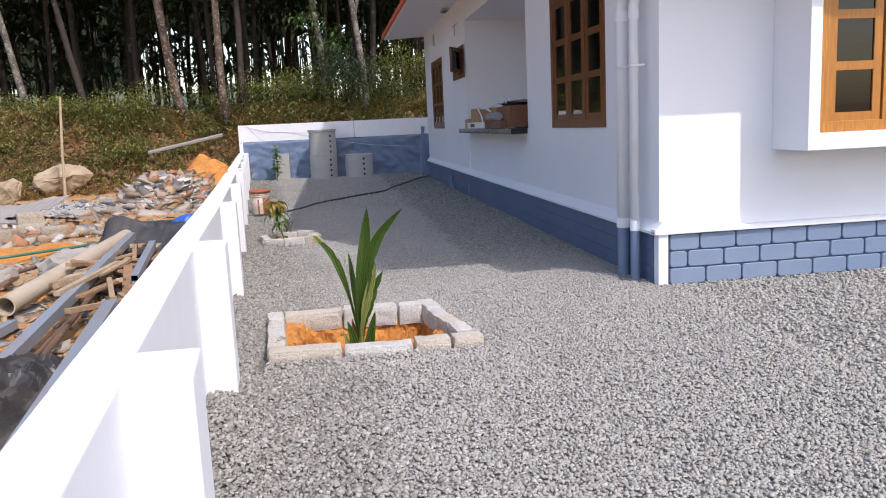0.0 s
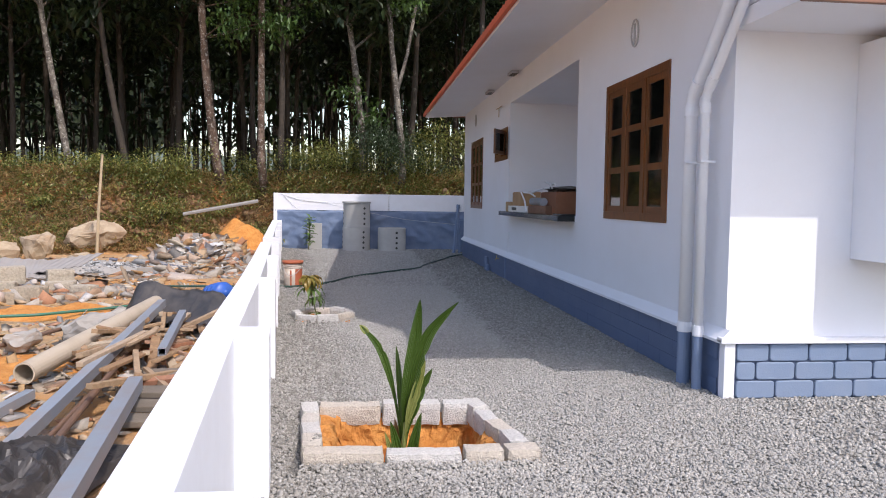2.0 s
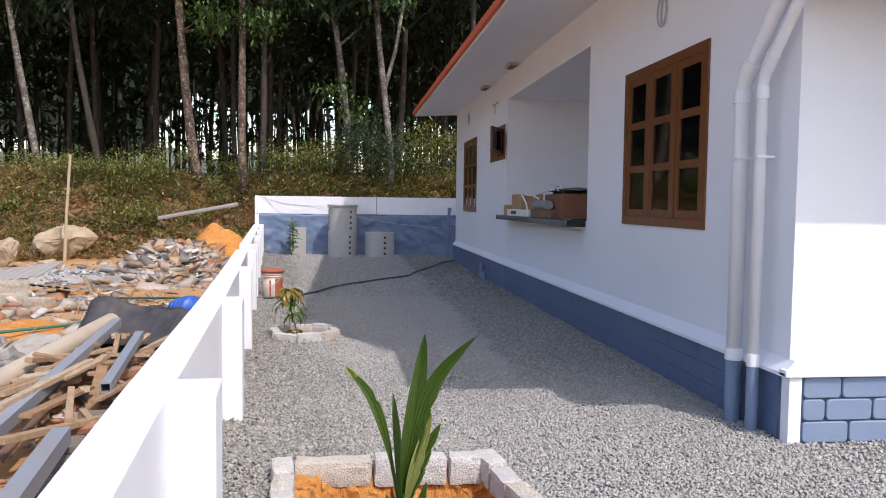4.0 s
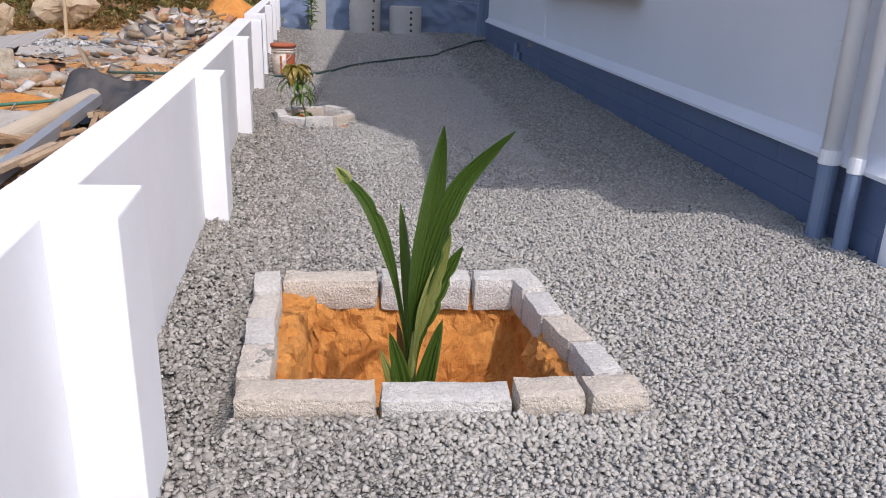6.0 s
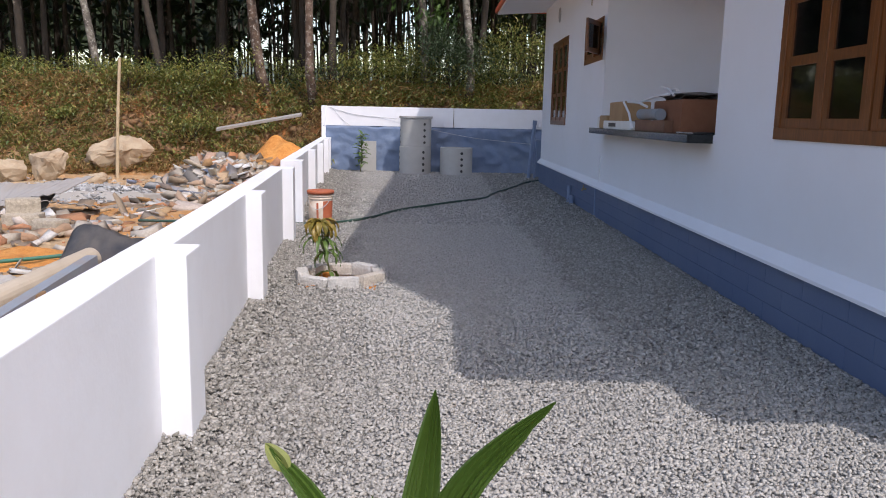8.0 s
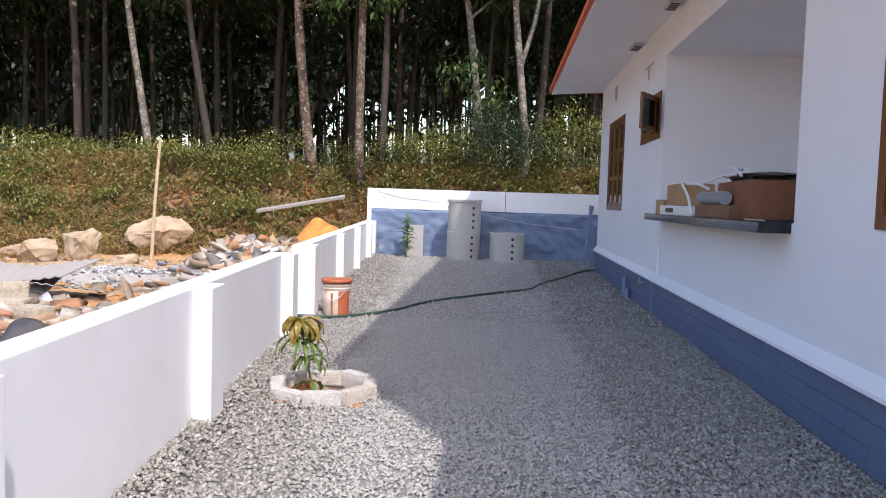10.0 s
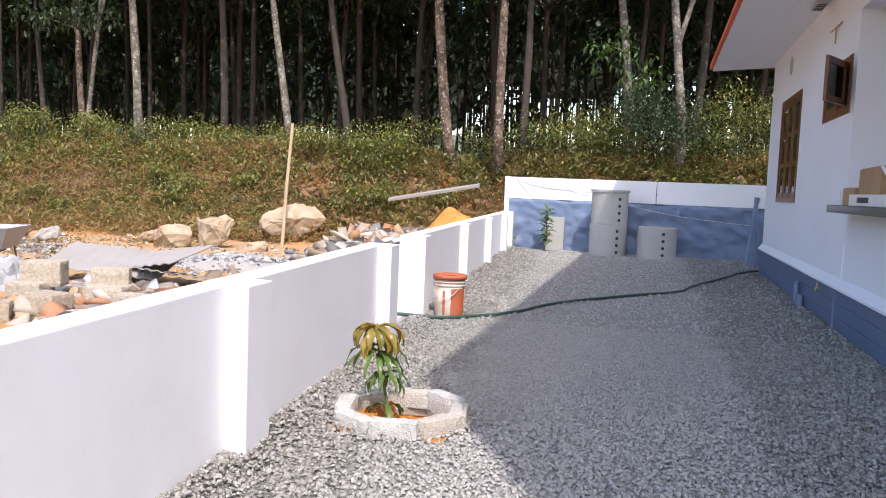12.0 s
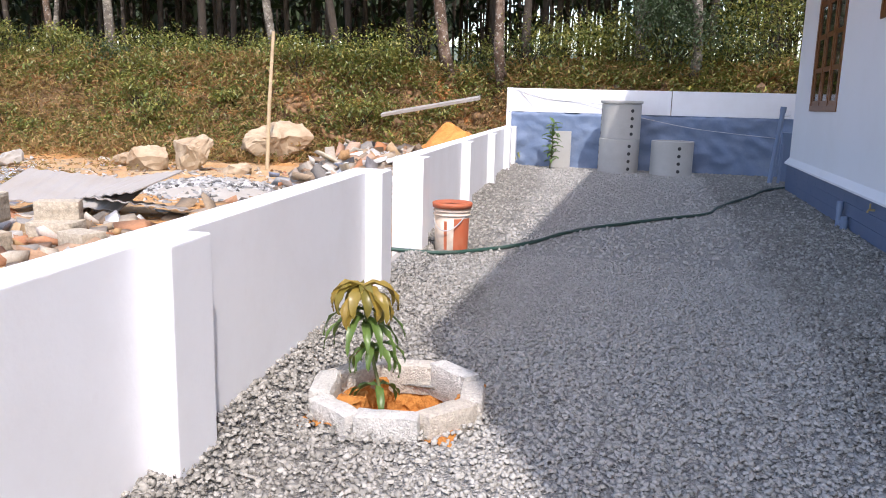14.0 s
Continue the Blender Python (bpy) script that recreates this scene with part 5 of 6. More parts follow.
# timber offcuts in a loose pile
rng = random.Random(3)
plank_me = {}
for k in range(62):
    L, w, h = rng.choice(((0.5, 0.06, 0.025), (0.9, 0.08, 0.025), (1.2, 0.06, 0.04), (0.3, 0.09, 0.04), (0.6, 0.045, 0.045), (0.25, 0.06, 0.03)))
    x, y = rng.uniform(-2.2, -1.3), rng.uniform(4.6, 7.6)
    if y < 5.4 and x < -1.8:
        y += 1.2
    x -= 0.08 * (y - 5)
    pile = 0.22 * math.exp(-((x + 1.85) / 0.5) ** 2) * smooth01((8.6 - y) / 1.2)
    key = (L, w, h)
    o = solid("timber_offcut", plank_me.get(key) or Build().box(-L / 2, L / 2, -w / 2, w / 2, 0, h), TIMBER, bevel=0 if key in plank_me else 0.004)
    plank_me[key] = o.data
    o.matrix_basis = pose(x, y, 0.02 + pile * rng.random() + 0.03, rng.uniform(-12, 12), rng.uniform(-14, 14), rng.choice((rng.uniform(60, 125), rng.uniform(60, 125), rng.uniform(0, 180))))
    tagged(o, "rough sawn timber offcut in a scrap pile", "timber", "timber offcuts")
for k in range(7):
    o = solid("cement_slab_piece", Build().box(-0.15, 0.15, -0.09, 0.09, 0, 0.045), SLAB_DARK, bevel=0.008)
    o.matrix_basis = pose(-1.3 - 0.02 * k, 4.0 + 0.2 * k, 0.0 + 0.05 * (k % 3), 4, 3, 4 + 3 * k)
    tagged(o, "small grey cement slab stacked by the wall", "slab", "cement slabs")

# larger blocks and rocks
def crag(name, a, b, c, seed):
    """An angular boulder: a hull of random points, chipped and slightly rounded."""
    r = random.Random(int(seed * 10))
    bm = bmesh.new()
    for _ in range(26):
        v = Vector((r.gauss(0, 1), r.gauss(0, 1), r.gauss(0, 1))).normalized()
        bm.verts.new((v.x * a * r.uniform(0.85, 1.05), v.y * b * r.uniform(0.85, 1.05), max(-0.8, min(0.72, v.z)) * c * r.uniform(0.9, 1.05)))
    hull = bmesh.ops.convex_hull(bm, input=bm.verts)
    bmesh.ops.delete(bm, geom=[g for g in hull["geom_interior"] if isinstance(g, bmesh.types.BMVert)], context="VERTS")
    bmesh.ops.subdivide_edges(bm, edges=bm.edges[:], cuts=4, use_grid_fill=True)
    for v in bm.verts:
        v.co += noise.noise_vector(v.co * 3.0 + Vector((seed, 0, 0))) * 0.12 * a + noise.noise_vector(v.co * 9 + Vector((0, seed, 0))) * 0.035 + noise.noise_vector(v.co * 22) * 0.014
    me = bpy.data.meshes.new(name)
    bm.to_mesh(me)
    bm.free()
    return me


for x, y, z, sx, sy, sz, tn in ((-5.3, 11.2, 0.0, 0.4, 0.3, 0.28, 10), (-4.75, 10.85, 0.0, 0.42, 0.28, 0.24, -8), (-5.25, 11.35, 0.27, 0.42, 0.28, 0.22, 22), (-4.6, 11.6, 0.24, 0.4, 0.22, 0.18, 28), (-4.55, 11.5, 0.0, 0.44, 0.3, 0.24, 12), (-4.15, 11.35, 0.0, 0.36, 0.26, 0.2, -15), (-5.0, 10.4, 0.0, 0.34, 0.24, 0.2, 35), (-6.2, 10.9, 0.0, 0.4, 0.3, 0.25, 50)):
    o = rough_block("cement_block", sx, sy, sz, sx * 9 + x, None, (x, y, z + ground_at(x, y)), tn, LOOSE_BLOCK)
    tagged(o, "chipped pale cement building block on bare soil", "block", "loose blocks")
for x, y, z, a, b, c, tn, sd in ((-8.4, 18.3, 0.27, 0.52, 0.4, 0.35, 5, 1.0), (-7.75, 18.8, 0.38, 0.6, 0.42, 0.42, -24, 2.0), (-7.2, 21.1, 0.58, 0.9, 0.5, 0.46, 15, 3.0), (-9.3, 18.9, 0.2, 0.4, 0.3, 0.2, 15, 3.5), (-6.75, 18.6, 0.1, 0.35, 0.3, 0.2, 0, 4.0), (-2.75, 7.35, 0.14, 0.34, 0.26, 0.16, 20, 5.0), (-3.2, 6.7, 0.1, 0.28, 0.2, 0.12, -30, 6.0), (-10.8, 17.5, 0.12, 0.3, 0.25, 0.18, 0, 7.0), (-12.6, 16.8, 0.1, 0.3, 0.2, 0.16, 0, 8.0)):
    o = solid("rock", crag("rock", a, b, c, sd), ROCK if sd < 5 else SLAB_GREY)
    o.matrix_basis = pose(x, y, z - 0.12 * (sd < 5), 6, -14, tn)
    tagged(o, "large pale weathered rock" if sd < 5 else "broken lump of grey concrete on soil", "rock", "rocks")
tagged(solid("leaning_slab", Build().box(-4.35, -3.65, 15.0, 15.25, 0.0, 0.09), SLAB_GREY, bevel=0.01), "flat grey concrete slab on the rubble", "slab")


def corrugated(name, at, tilt, turn, L, W, label):
    b = Build()
    n = 36
    for i in range(n + 1):
        x = -L / 2 + L * i / n
        z = 0.011 * math.sin(i * 1.4)
        b.v += [(x, -W / 2, z), (x, W / 2, z), (x, -W / 2, z - 0.012), (x, W / 2, z - 0.012)]
    for i in range(n):
        a = 4 * i
        b.f += [(a, a + 4, a + 5, a + 1), (a + 3, a + 7, a + 6, a + 2), (a + 2, a + 6, a + 4, a), (a + 1, a + 5, a + 7, a + 3)]
    b.f += [(0, 1, 3, 2), (4 * n + 2, 4 * n + 3, 4 * n + 1, 4 * n)]
    o = solid(name, b, ASBESTOS)
    o.matrix_basis = pose(*at, *tilt, turn)
    return tagged(o, label, "roof sheet", "broken roof sheets")


corrugated("cement_sheet", (-5.9, 13.3, 0.24), (15, 4), 12, 1.6, 0.95, "broken grey corrugated cement sheet on the rubble")
corrugated("cement_sheet", (-5.3, 13.4, 0.3), (14, -9), -14, 1.4, 0.8, "broken grey corrugated cement sheet on the rubble")
corrugated("cement_sheet", (-4.9, 13.3, 0.12), (-7, 8), 24, 1.0, 0.7, "broken grey corrugated cement sheet on the rubble")
corrugated("cement_sheet", (-7.4, 12.2, 0.12), (8, -6), 40, 1.0, 0.7, "broken grey corrugated cement sheet on the rubble")

pole = tagged(solid("wooden_pole", Build().tube([(-6.62, 19.6, -0.1), (-6.56, 19.62, 1.2), (-6.46, 19.65, 2.62)], [0.04, 0.036, 0.032], 9), POLE_WOOD), "tall bare wooden pole set upright in the plot", "pole")
bd = tagged(solid("white_board", Build().box(-1.05, 1.05, -0.12, 0.12, -0.03, 0.03), ASBESTOS, bevel=0.006), "long pale weathered board lying on the heap", "board")
bd.matrix_basis = pose(-3.75, 21.3, 1.27, 10, -11, 6)


def heap(name, cx, cy, rx, ry, h, mat, label, seed, cat):
    b = Build()
    n = 26
    for j in range(n + 1):
        for i in range(n + 1):
            u, v = 2 * i / n - 1, 2 * j / n - 1
            d = math.hypot(u, v)
            x, y = cx + u * rx, cy + v * ry
            q = Vector((x, y, seed))
            z = ground_at(x, y) - 0.12 + (h + 0.1) * max(0.0, 1 - d * d) ** 0.8 * (0.85 + 0.3 * noise.noise(q * 2.2)) + 0.05 * noise.noise(q * 5)
            b.v.append((x, y, z))
    for j in range(n):
        for i in range(n):
            a = j * (n + 1) + i
            b.f.append((a, a + 1, a + n + 2, a + n + 1))
    return tagged(solid(name, b, mat, smooth=True), label, cat)


heap("rubble_mound", -3.55, 17.6, 1.3, 3.2, 0.62, FIELD, "earthy mound under builders' rubble beside the wall", 1.0, "mound")
heap("soil_mound", -3.25, 21.2, 1.0, 1.1, 1.1, SOIL, "heap of bright orange soil", 2.0, "heap")
heap("sand_patch", -4.2, 9.6, 1.8, 1.0, 0.12, SOIL, "low spread of orange soil on the plot", 3.0, "soil")
heap("sand_patch", -3.0, 6.0, 1.1, 1.4, 0.08, SOIL, "low spread of orange soil on the plot", 4.0, "soil")
heap("cinder_mound", -5.4, 15.8, 1.5, 1.1, 0.22, SLAB_GREY, "low mound of grey ash", 5.0, "mound")


# scattered small pieces, as joined meshes
def chips(name, count, place, size, flat, mat, label, seed, cat, stretch=(0.7, 1.3), open_below=False):
    r = np.random.RandomState(seed)
    base = np.array([(-1, -1, -1), (1, -1, -1), (1, 1, -1), (-1, 1, -1), (-1, -1, 1), (1, -1, 1), (1, 1, 1), (-1, 1, 1)], float)
    quads = np.array([(3, 2, 1, 0), (4, 5, 6, 7), (0, 1, 5, 4), (1, 2, 6, 5), (2, 3, 7, 6), (3, 0, 4, 7)])
    quads = quads[1:] if open_below else quads
    pts = place(r, count)
    n = len(pts)
    s = (r.uniform(size[0], size[1], (n, 1)) ** 1.0) * np.stack([r.uniform(*stretch, n), r.uniform(0.5, 0.9, n), r.uniform(flat[0], flat[1], n)], 1)
    v = base[None] * (1 + r.uniform(-0.45, 0.25, (n, 8, 3))) * s[:, None] * 0.5
    yaw, tilt, roll = r.uniform(0, 6.3, n), r.normal(0, 0.35, n), r.normal(0, 0.35, n)
    cy, sy, ct, st, cr, sr = np.cos(yaw), np.sin(yaw), np.cos(tilt), np.sin(tilt), np.cos(roll), np.sin(roll)
    y1, z1 = v[..., 1] * ct[:, None] - v[..., 2] * st[:, None], v[..., 1] * st[:, None] + v[..., 2] * ct[:, None]
    x2, z2 = v[..., 0] * cr[:, None] + z1 * sr[:, None], -v[..., 0] * sr[:, None] + z1 * cr[:, None]
    x3, y3 = x2 * cy[:, None] - y1 * sy[:, None], x2 * sy[:, None] + y1 * cy[:, None]
    out = np.stack([x3, y3, z2], 2) + pts[:, None]
    me = bpy.data.meshes.new(name)
    faces = (quads[None] + 8 * np.arange(n)[:, None, None]).reshape(-1, 4)
    me.vertices.add(n * 8)
    me.vertices.foreach_set("co", out.reshape(-1))
    me.loops.add(len(faces) * 4)
    me.loops.foreach_set("vertex_index", faces.reshape(-1).astype(np.int32))
    me.polygons.add(len(faces))
    me.polygons.foreach_set("loop_start", (np.arange(len(faces)) * 4).astype(np.int32))
    me.update(calc_edges=True)
    return tagged(solid(name, me, mat), label, cat, kind="stuff")


def on_land(px, py, lift=0.0):
    return np.array([(x, y, ground_at(x, y) + lift) for x, y in zip(px, py) if x < face_x(y) - 0.3])


def blob(cx, cy, sx, sy, top=0.0):
    def place(r, n):
        px, py = r.normal(cx, sx, n), r.normal(cy, sy, n)
        p = on_land(px, py)
        p[:, 2] += top * np.maximum(0, 1 - ((p[:, 0] - cx) / (2 * sx)) ** 2 - ((p[:, 1] - cy) / (2 * sy)) ** 2) * r.uniform(0.6, 1.0, len(p))
        return p
    return place


def spread(x0, x1, y0, y1):
    return lambda r, n: on_land(r.uniform(x0, x1, n), r.uniform(y0, y1, n))


chips("rubble", 1900, blob(-3.5, 17.4, 0.55, 1.4, 0.62), (0.07, 0.34), (0.12, 0.5), DEBRIS, "heap of mixed builders' rubble and broken boards", 11, "rubble", (0.5, 2.6))
chips("rubble_litter", 420, blob(-3.45, 17.2, 0.5, 1.3, 0.66), (0.1, 0.36), (0.05, 0.22), LITTER, "torn plastic and paper litter on the rubble", 12, "litter", (0.6, 2.2))
chips("ash", 3200, blob(-5.5, 15.9, 0.6, 0.45, 0.2), (0.02, 0.11), (0.15, 0.7), ASH, "spread of pale grey ash and burnt scraps", 13, "ash")
chips("ash_far", 1400, blob(-10.2, 16.2, 1.1, 0.4, 0.05), (0.03, 0.12), (0.1, 0.5), ASH, "spread of pale grey ash and burnt scraps", 14, "ash")
chips("plot_debris", 4200, spread(-13, -1, 2.5, 19.5), (0.02, 0.10), (0.12, 0.5), DEBRIS, "small stones and building scraps on bare soil", 15, "debris", (0.5, 2.2))
chips("plot_debris_near", 700, blob(-2.4, 7.0, 0.8, 2.4, 0.02), (0.025, 0.13), (0.1, 0.4), DEBRIS, "small scraps round the timber pile", 16, "debris", (0.5, 2.6))
chips("plot_litter", 110, spread(-12, -1.2, 4, 20), (0.1, 0.32), (0.04, 0.15), LITTER, "torn plastic and paper litter on the plot", 17, "litter")
chips("block_scraps", 260, blob(-5.0, 11.6, 0.9, 0.7, 0.1), (0.08, 0.35), (0.15, 0.6), DEBRIS, "broken block pieces round the loose blocks", 18, "rubble")
chips("bank_stones", 700, lambda r, n: (lambda px: on_land(px, np.array([foot_y(x) for x in px]) + r.uniform(0.3, 2.6, n)))(r.uniform(-8, 4, n)), (0.12, 0.35), (0.4, 0.8), varied("bank_stone", [(0.2, 0.12, 0.06), (0.28, 0.15, 0.07), (0.13, 0.085, 0.05)], 0.95), "rough stones showing in the bank", 19, "stones")


def retaining(r, n):
    px, py = r.uniform(-2.6, 6.5, n), r.uniform(23.8, 25.0, n)
    return np.array([(x, y, land(x, y) + 0.03) for x, y in zip(px, py)])


chips("laterite_rubble", 1300, retaining, (0.1, 0.26), (0.5, 0.8), varied("laterite_stone", [(0.15, 0.085, 0.05), (0.21, 0.125, 0.075), (0.09, 0.06, 0.04), (0.25, 0.17, 0.11)], 0.95), "rough brown laterite stones facing the bank", 20, "stones")


# ---- bank plants ----
def tuft_leaves(name, spots, per, radius, size, mat, label, seed, cat, rise=0.3, droop=0.0, aspect=0.45):
    """Clumps of small leaves about the given spots, as one mesh."""
    r = random.Random(seed)
    pts, sz = [], []
    for x, y, z, k in spots:
        for _ in range(int(per * k)):
            a, d = r.uniform(0, 6.283), radius * k * math.sqrt(r.random())
            h = rise * k * r.random() * (1.2 - d / (radius * k + 1e-6))
            px, py = x + d * math.cos(a), y + d * math.sin(a)
            pts.append((px, py, z + h + 0.02))
            sz.append(r.uniform(*size))
    return tagged(solid(name, leaf_mesh(pts, None, sz, r, droop, aspect), mat), label, cat, kind="stuff")


rng = random.Random(21)


def bank_spots(n, x0, x1, s0, s1, keep=None):
    out = []
    while len(out) < n:
        x = rng.uniform(x0, x1)
        y = foot_y(x) + bank_width(x) * rng.uniform(s0, s1)
        if -2.4 < x < 9 and y < 23.6:
            continue
        if keep and not keep(noise.noise(Vector((x * 0.45, y * 0.7, 2.0)))):
            continue
        out.append((x, y, land(x, y), rng.uniform(0.5, 1.3)))
    return out


tuft_leaves("dry_grass", bank_spots(4300, -24, 9, -0.05, 1.15), 28, 0.3, (0.08, 0.21), LEAF_DRY, "dry brown grass and weeds covering the bank", 1, "grass", 0.36, -0.7, 0.22)
tuft_leaves("green_weeds", bank_spots(1900, -24, 9, 0.1, 1.1, lambda v: v > -0.12), 36, 0.3, (0.06, 0.14), LEAF_SHRUB, "low green weeds on the bank", 2, "weeds", 0.35)
tuft_leaves("bank_top_weeds", bank_spots(900, -24, 9, 0.62, 1.2), 46, 0.4, (0.07, 0.16), LEAF_SHRUB, "green and yellow weeds along the top of the bank", 3, "weeds", 0.55)
tuft_leaves("plot_weeds", [(rng.uniform(-13, -8), rng.uniform(13.5, 20), 0.0, rng.uniform(0.3, 0.8)) for _ in range(160)], 22, 0.3, (0.05, 0.13), LEAF_DRY, "low dry weeds at the edge of the plot", 4, "weeds", 0.15, -0.5, 0.25)
ff = [(rng.uniform(-26, 14), rng.uniform(25.5, 46), 0, rng.uniform(0.6, 1.4)) for _ in range(650)]
tuft_leaves("forest_undergrowth", [(x, y, land(x, y), k) for x, y, z, k in ff], 34, 0.6, (0.1, 0.24), LEAF_BUSH, "dark green undergrowth below the trees", 5, "undergrowth", 0.8)


def bush(x, y, w, h, mat, label, seed, n=900, size=(0.05, 0.12)):
    """A leafy bush with several stems."""
    r = random.Random(seed)
    z = land(x, y)
    root = thing("bush", label, "bush", (x, y, z - 0.05))
    pts, sz = [], []
    lobes = []
    for k in range(9):
        a = k * 2.4
        d = w * 0.5 * math.sqrt(r.random())
        tip = (d * math.cos(a), d * math.sin(a), h * r.uniform(0.55, 1.0))
        stems = Build().tube([(0.05 * math.cos(a), 0.05 * math.sin(a), 0), tuple(0.5 * c + 0.05 for c in tip), tip], [0.016, 0.011, 0.005], 5)
        solid("stem", stems, BARK, root)
        lobes.append((tip, r.uniform(0.22, 0.42) * w))
    for _ in range(n):
        (tx, ty_, tz), rad = r.choice(lobes)
        v = Vector((r.gauss(0, 1), r.gauss(0, 1), r.gauss(0, 0.8))).normalized() * rad * r.random() ** 0.45
        pts.append((tx + v.x, ty_ + v.y, max(0.05, tz + v.z - 0.15 * rad)))
        sz.append(r.uniform(*size))
    solid("foliage", leaf_mesh(pts, None, sz, r, 0.15, 0.5), mat, root)
    return root


for i, (x, y, w, h, mat, n, lab) in enumerate((
        (-15.8, 24.3, 1.6, 0.9, LEAF_SHRUB, 700, "leafy green bush on the bank edge"), (-12.7, 24.2, 1.9, 1.0, LEAF_SHRUB, 900, "leafy yellow-green bush at a tree foot"),
        (-11.6, 24.6, 1.2, 0.8, LEAF_SHRUB, 500, "leafy yellow-green bush at a tree foot"), (-16.4, 22.6, 1.3, 1.1, LEAF_SHRUB, 600, "upright green bush on the bank"),
        (-6.3, 23.0, 2.0, 1.1, LEAF_SHRUB, 1100, "tall green bush growing on the bank"), (-6.0, 22.2, 1.5, 0.8, LEAF_SHRUB, 700, "green bush growing on the bank slope"),
        (-7.6, 22.6, 1.2, 0.9, LEAF_SHRUB, 500, "green bush growing on the bank slope"), (-1.9, 25.0, 2.2, 1.2, LEAF_SHRUB, 1200, "leafy green bush behind the rear wall"),
        (0.95, 24.7, 2.6, 1.9, LEAF_BUSH, 2600, "large dense grey-green bush behind the rear wall"), (-0.4, 25.2, 2.0, 1.4, LEAF_SHRUB, 1200, "leafy green bush behind the rear wall"),
        (3.2, 25.6, 2.0, 2.2, LEAF_SHRUB, 1300, "tall leafy green bush near the house corner"), (2.2, 25.0, 1.6, 1.0, LEAF_SHRUB, 700, "low green bush behind the rear wall"),
        (-3.6, 24.8, 1.3, 0.7, LEAF_SHRUB, 500, "low green bush on the bank edge"), (-9.4, 24.3, 1.2, 0.7, LEAF_SHRUB, 450, "low green bush on the bank edge"),
        (-2.9, 22.6, 1.0, 0.7, LEAF_SHRUB, 500, "green bush beside the soil heap"), (-19.5, 24.4, 1.8, 0.9, LEAF_SHRUB, 600, "leafy green bush on the bank edge"))):
    bush(x, y + 0.5, w, h, mat, lab, 40 + i, int(n * 2.0))


rng = random.Random(31)
for i in range(22):
    x = -23 + 27 * (i + rng.random()) / 22
    y = foot_y(x) + bank_width(x) * rng.uniform(0.75, 1.15)
    bush(x, max(y, 24.6) if x > -2.6 else y, rng.uniform(0.8, 1.7), rng.uniform(0.5, 1.1), LEAF_SHRUB if i % 4 else LEAF_BUSH, "leafy green bush along the bank edge", 70 + i, rng.randint(350, 800))
for i in range(9):
    x = rng.uniform(-20, -3.5)
    bush(x, foot_y(x) + rng.uniform(0.6, 2.0), rng.uniform(0.5, 1.0), rng.uniform(0.4, 0.8), LEAF_SHRUB, "small green bush on the bank slope", 95 + i, rng.randint(300, 520))

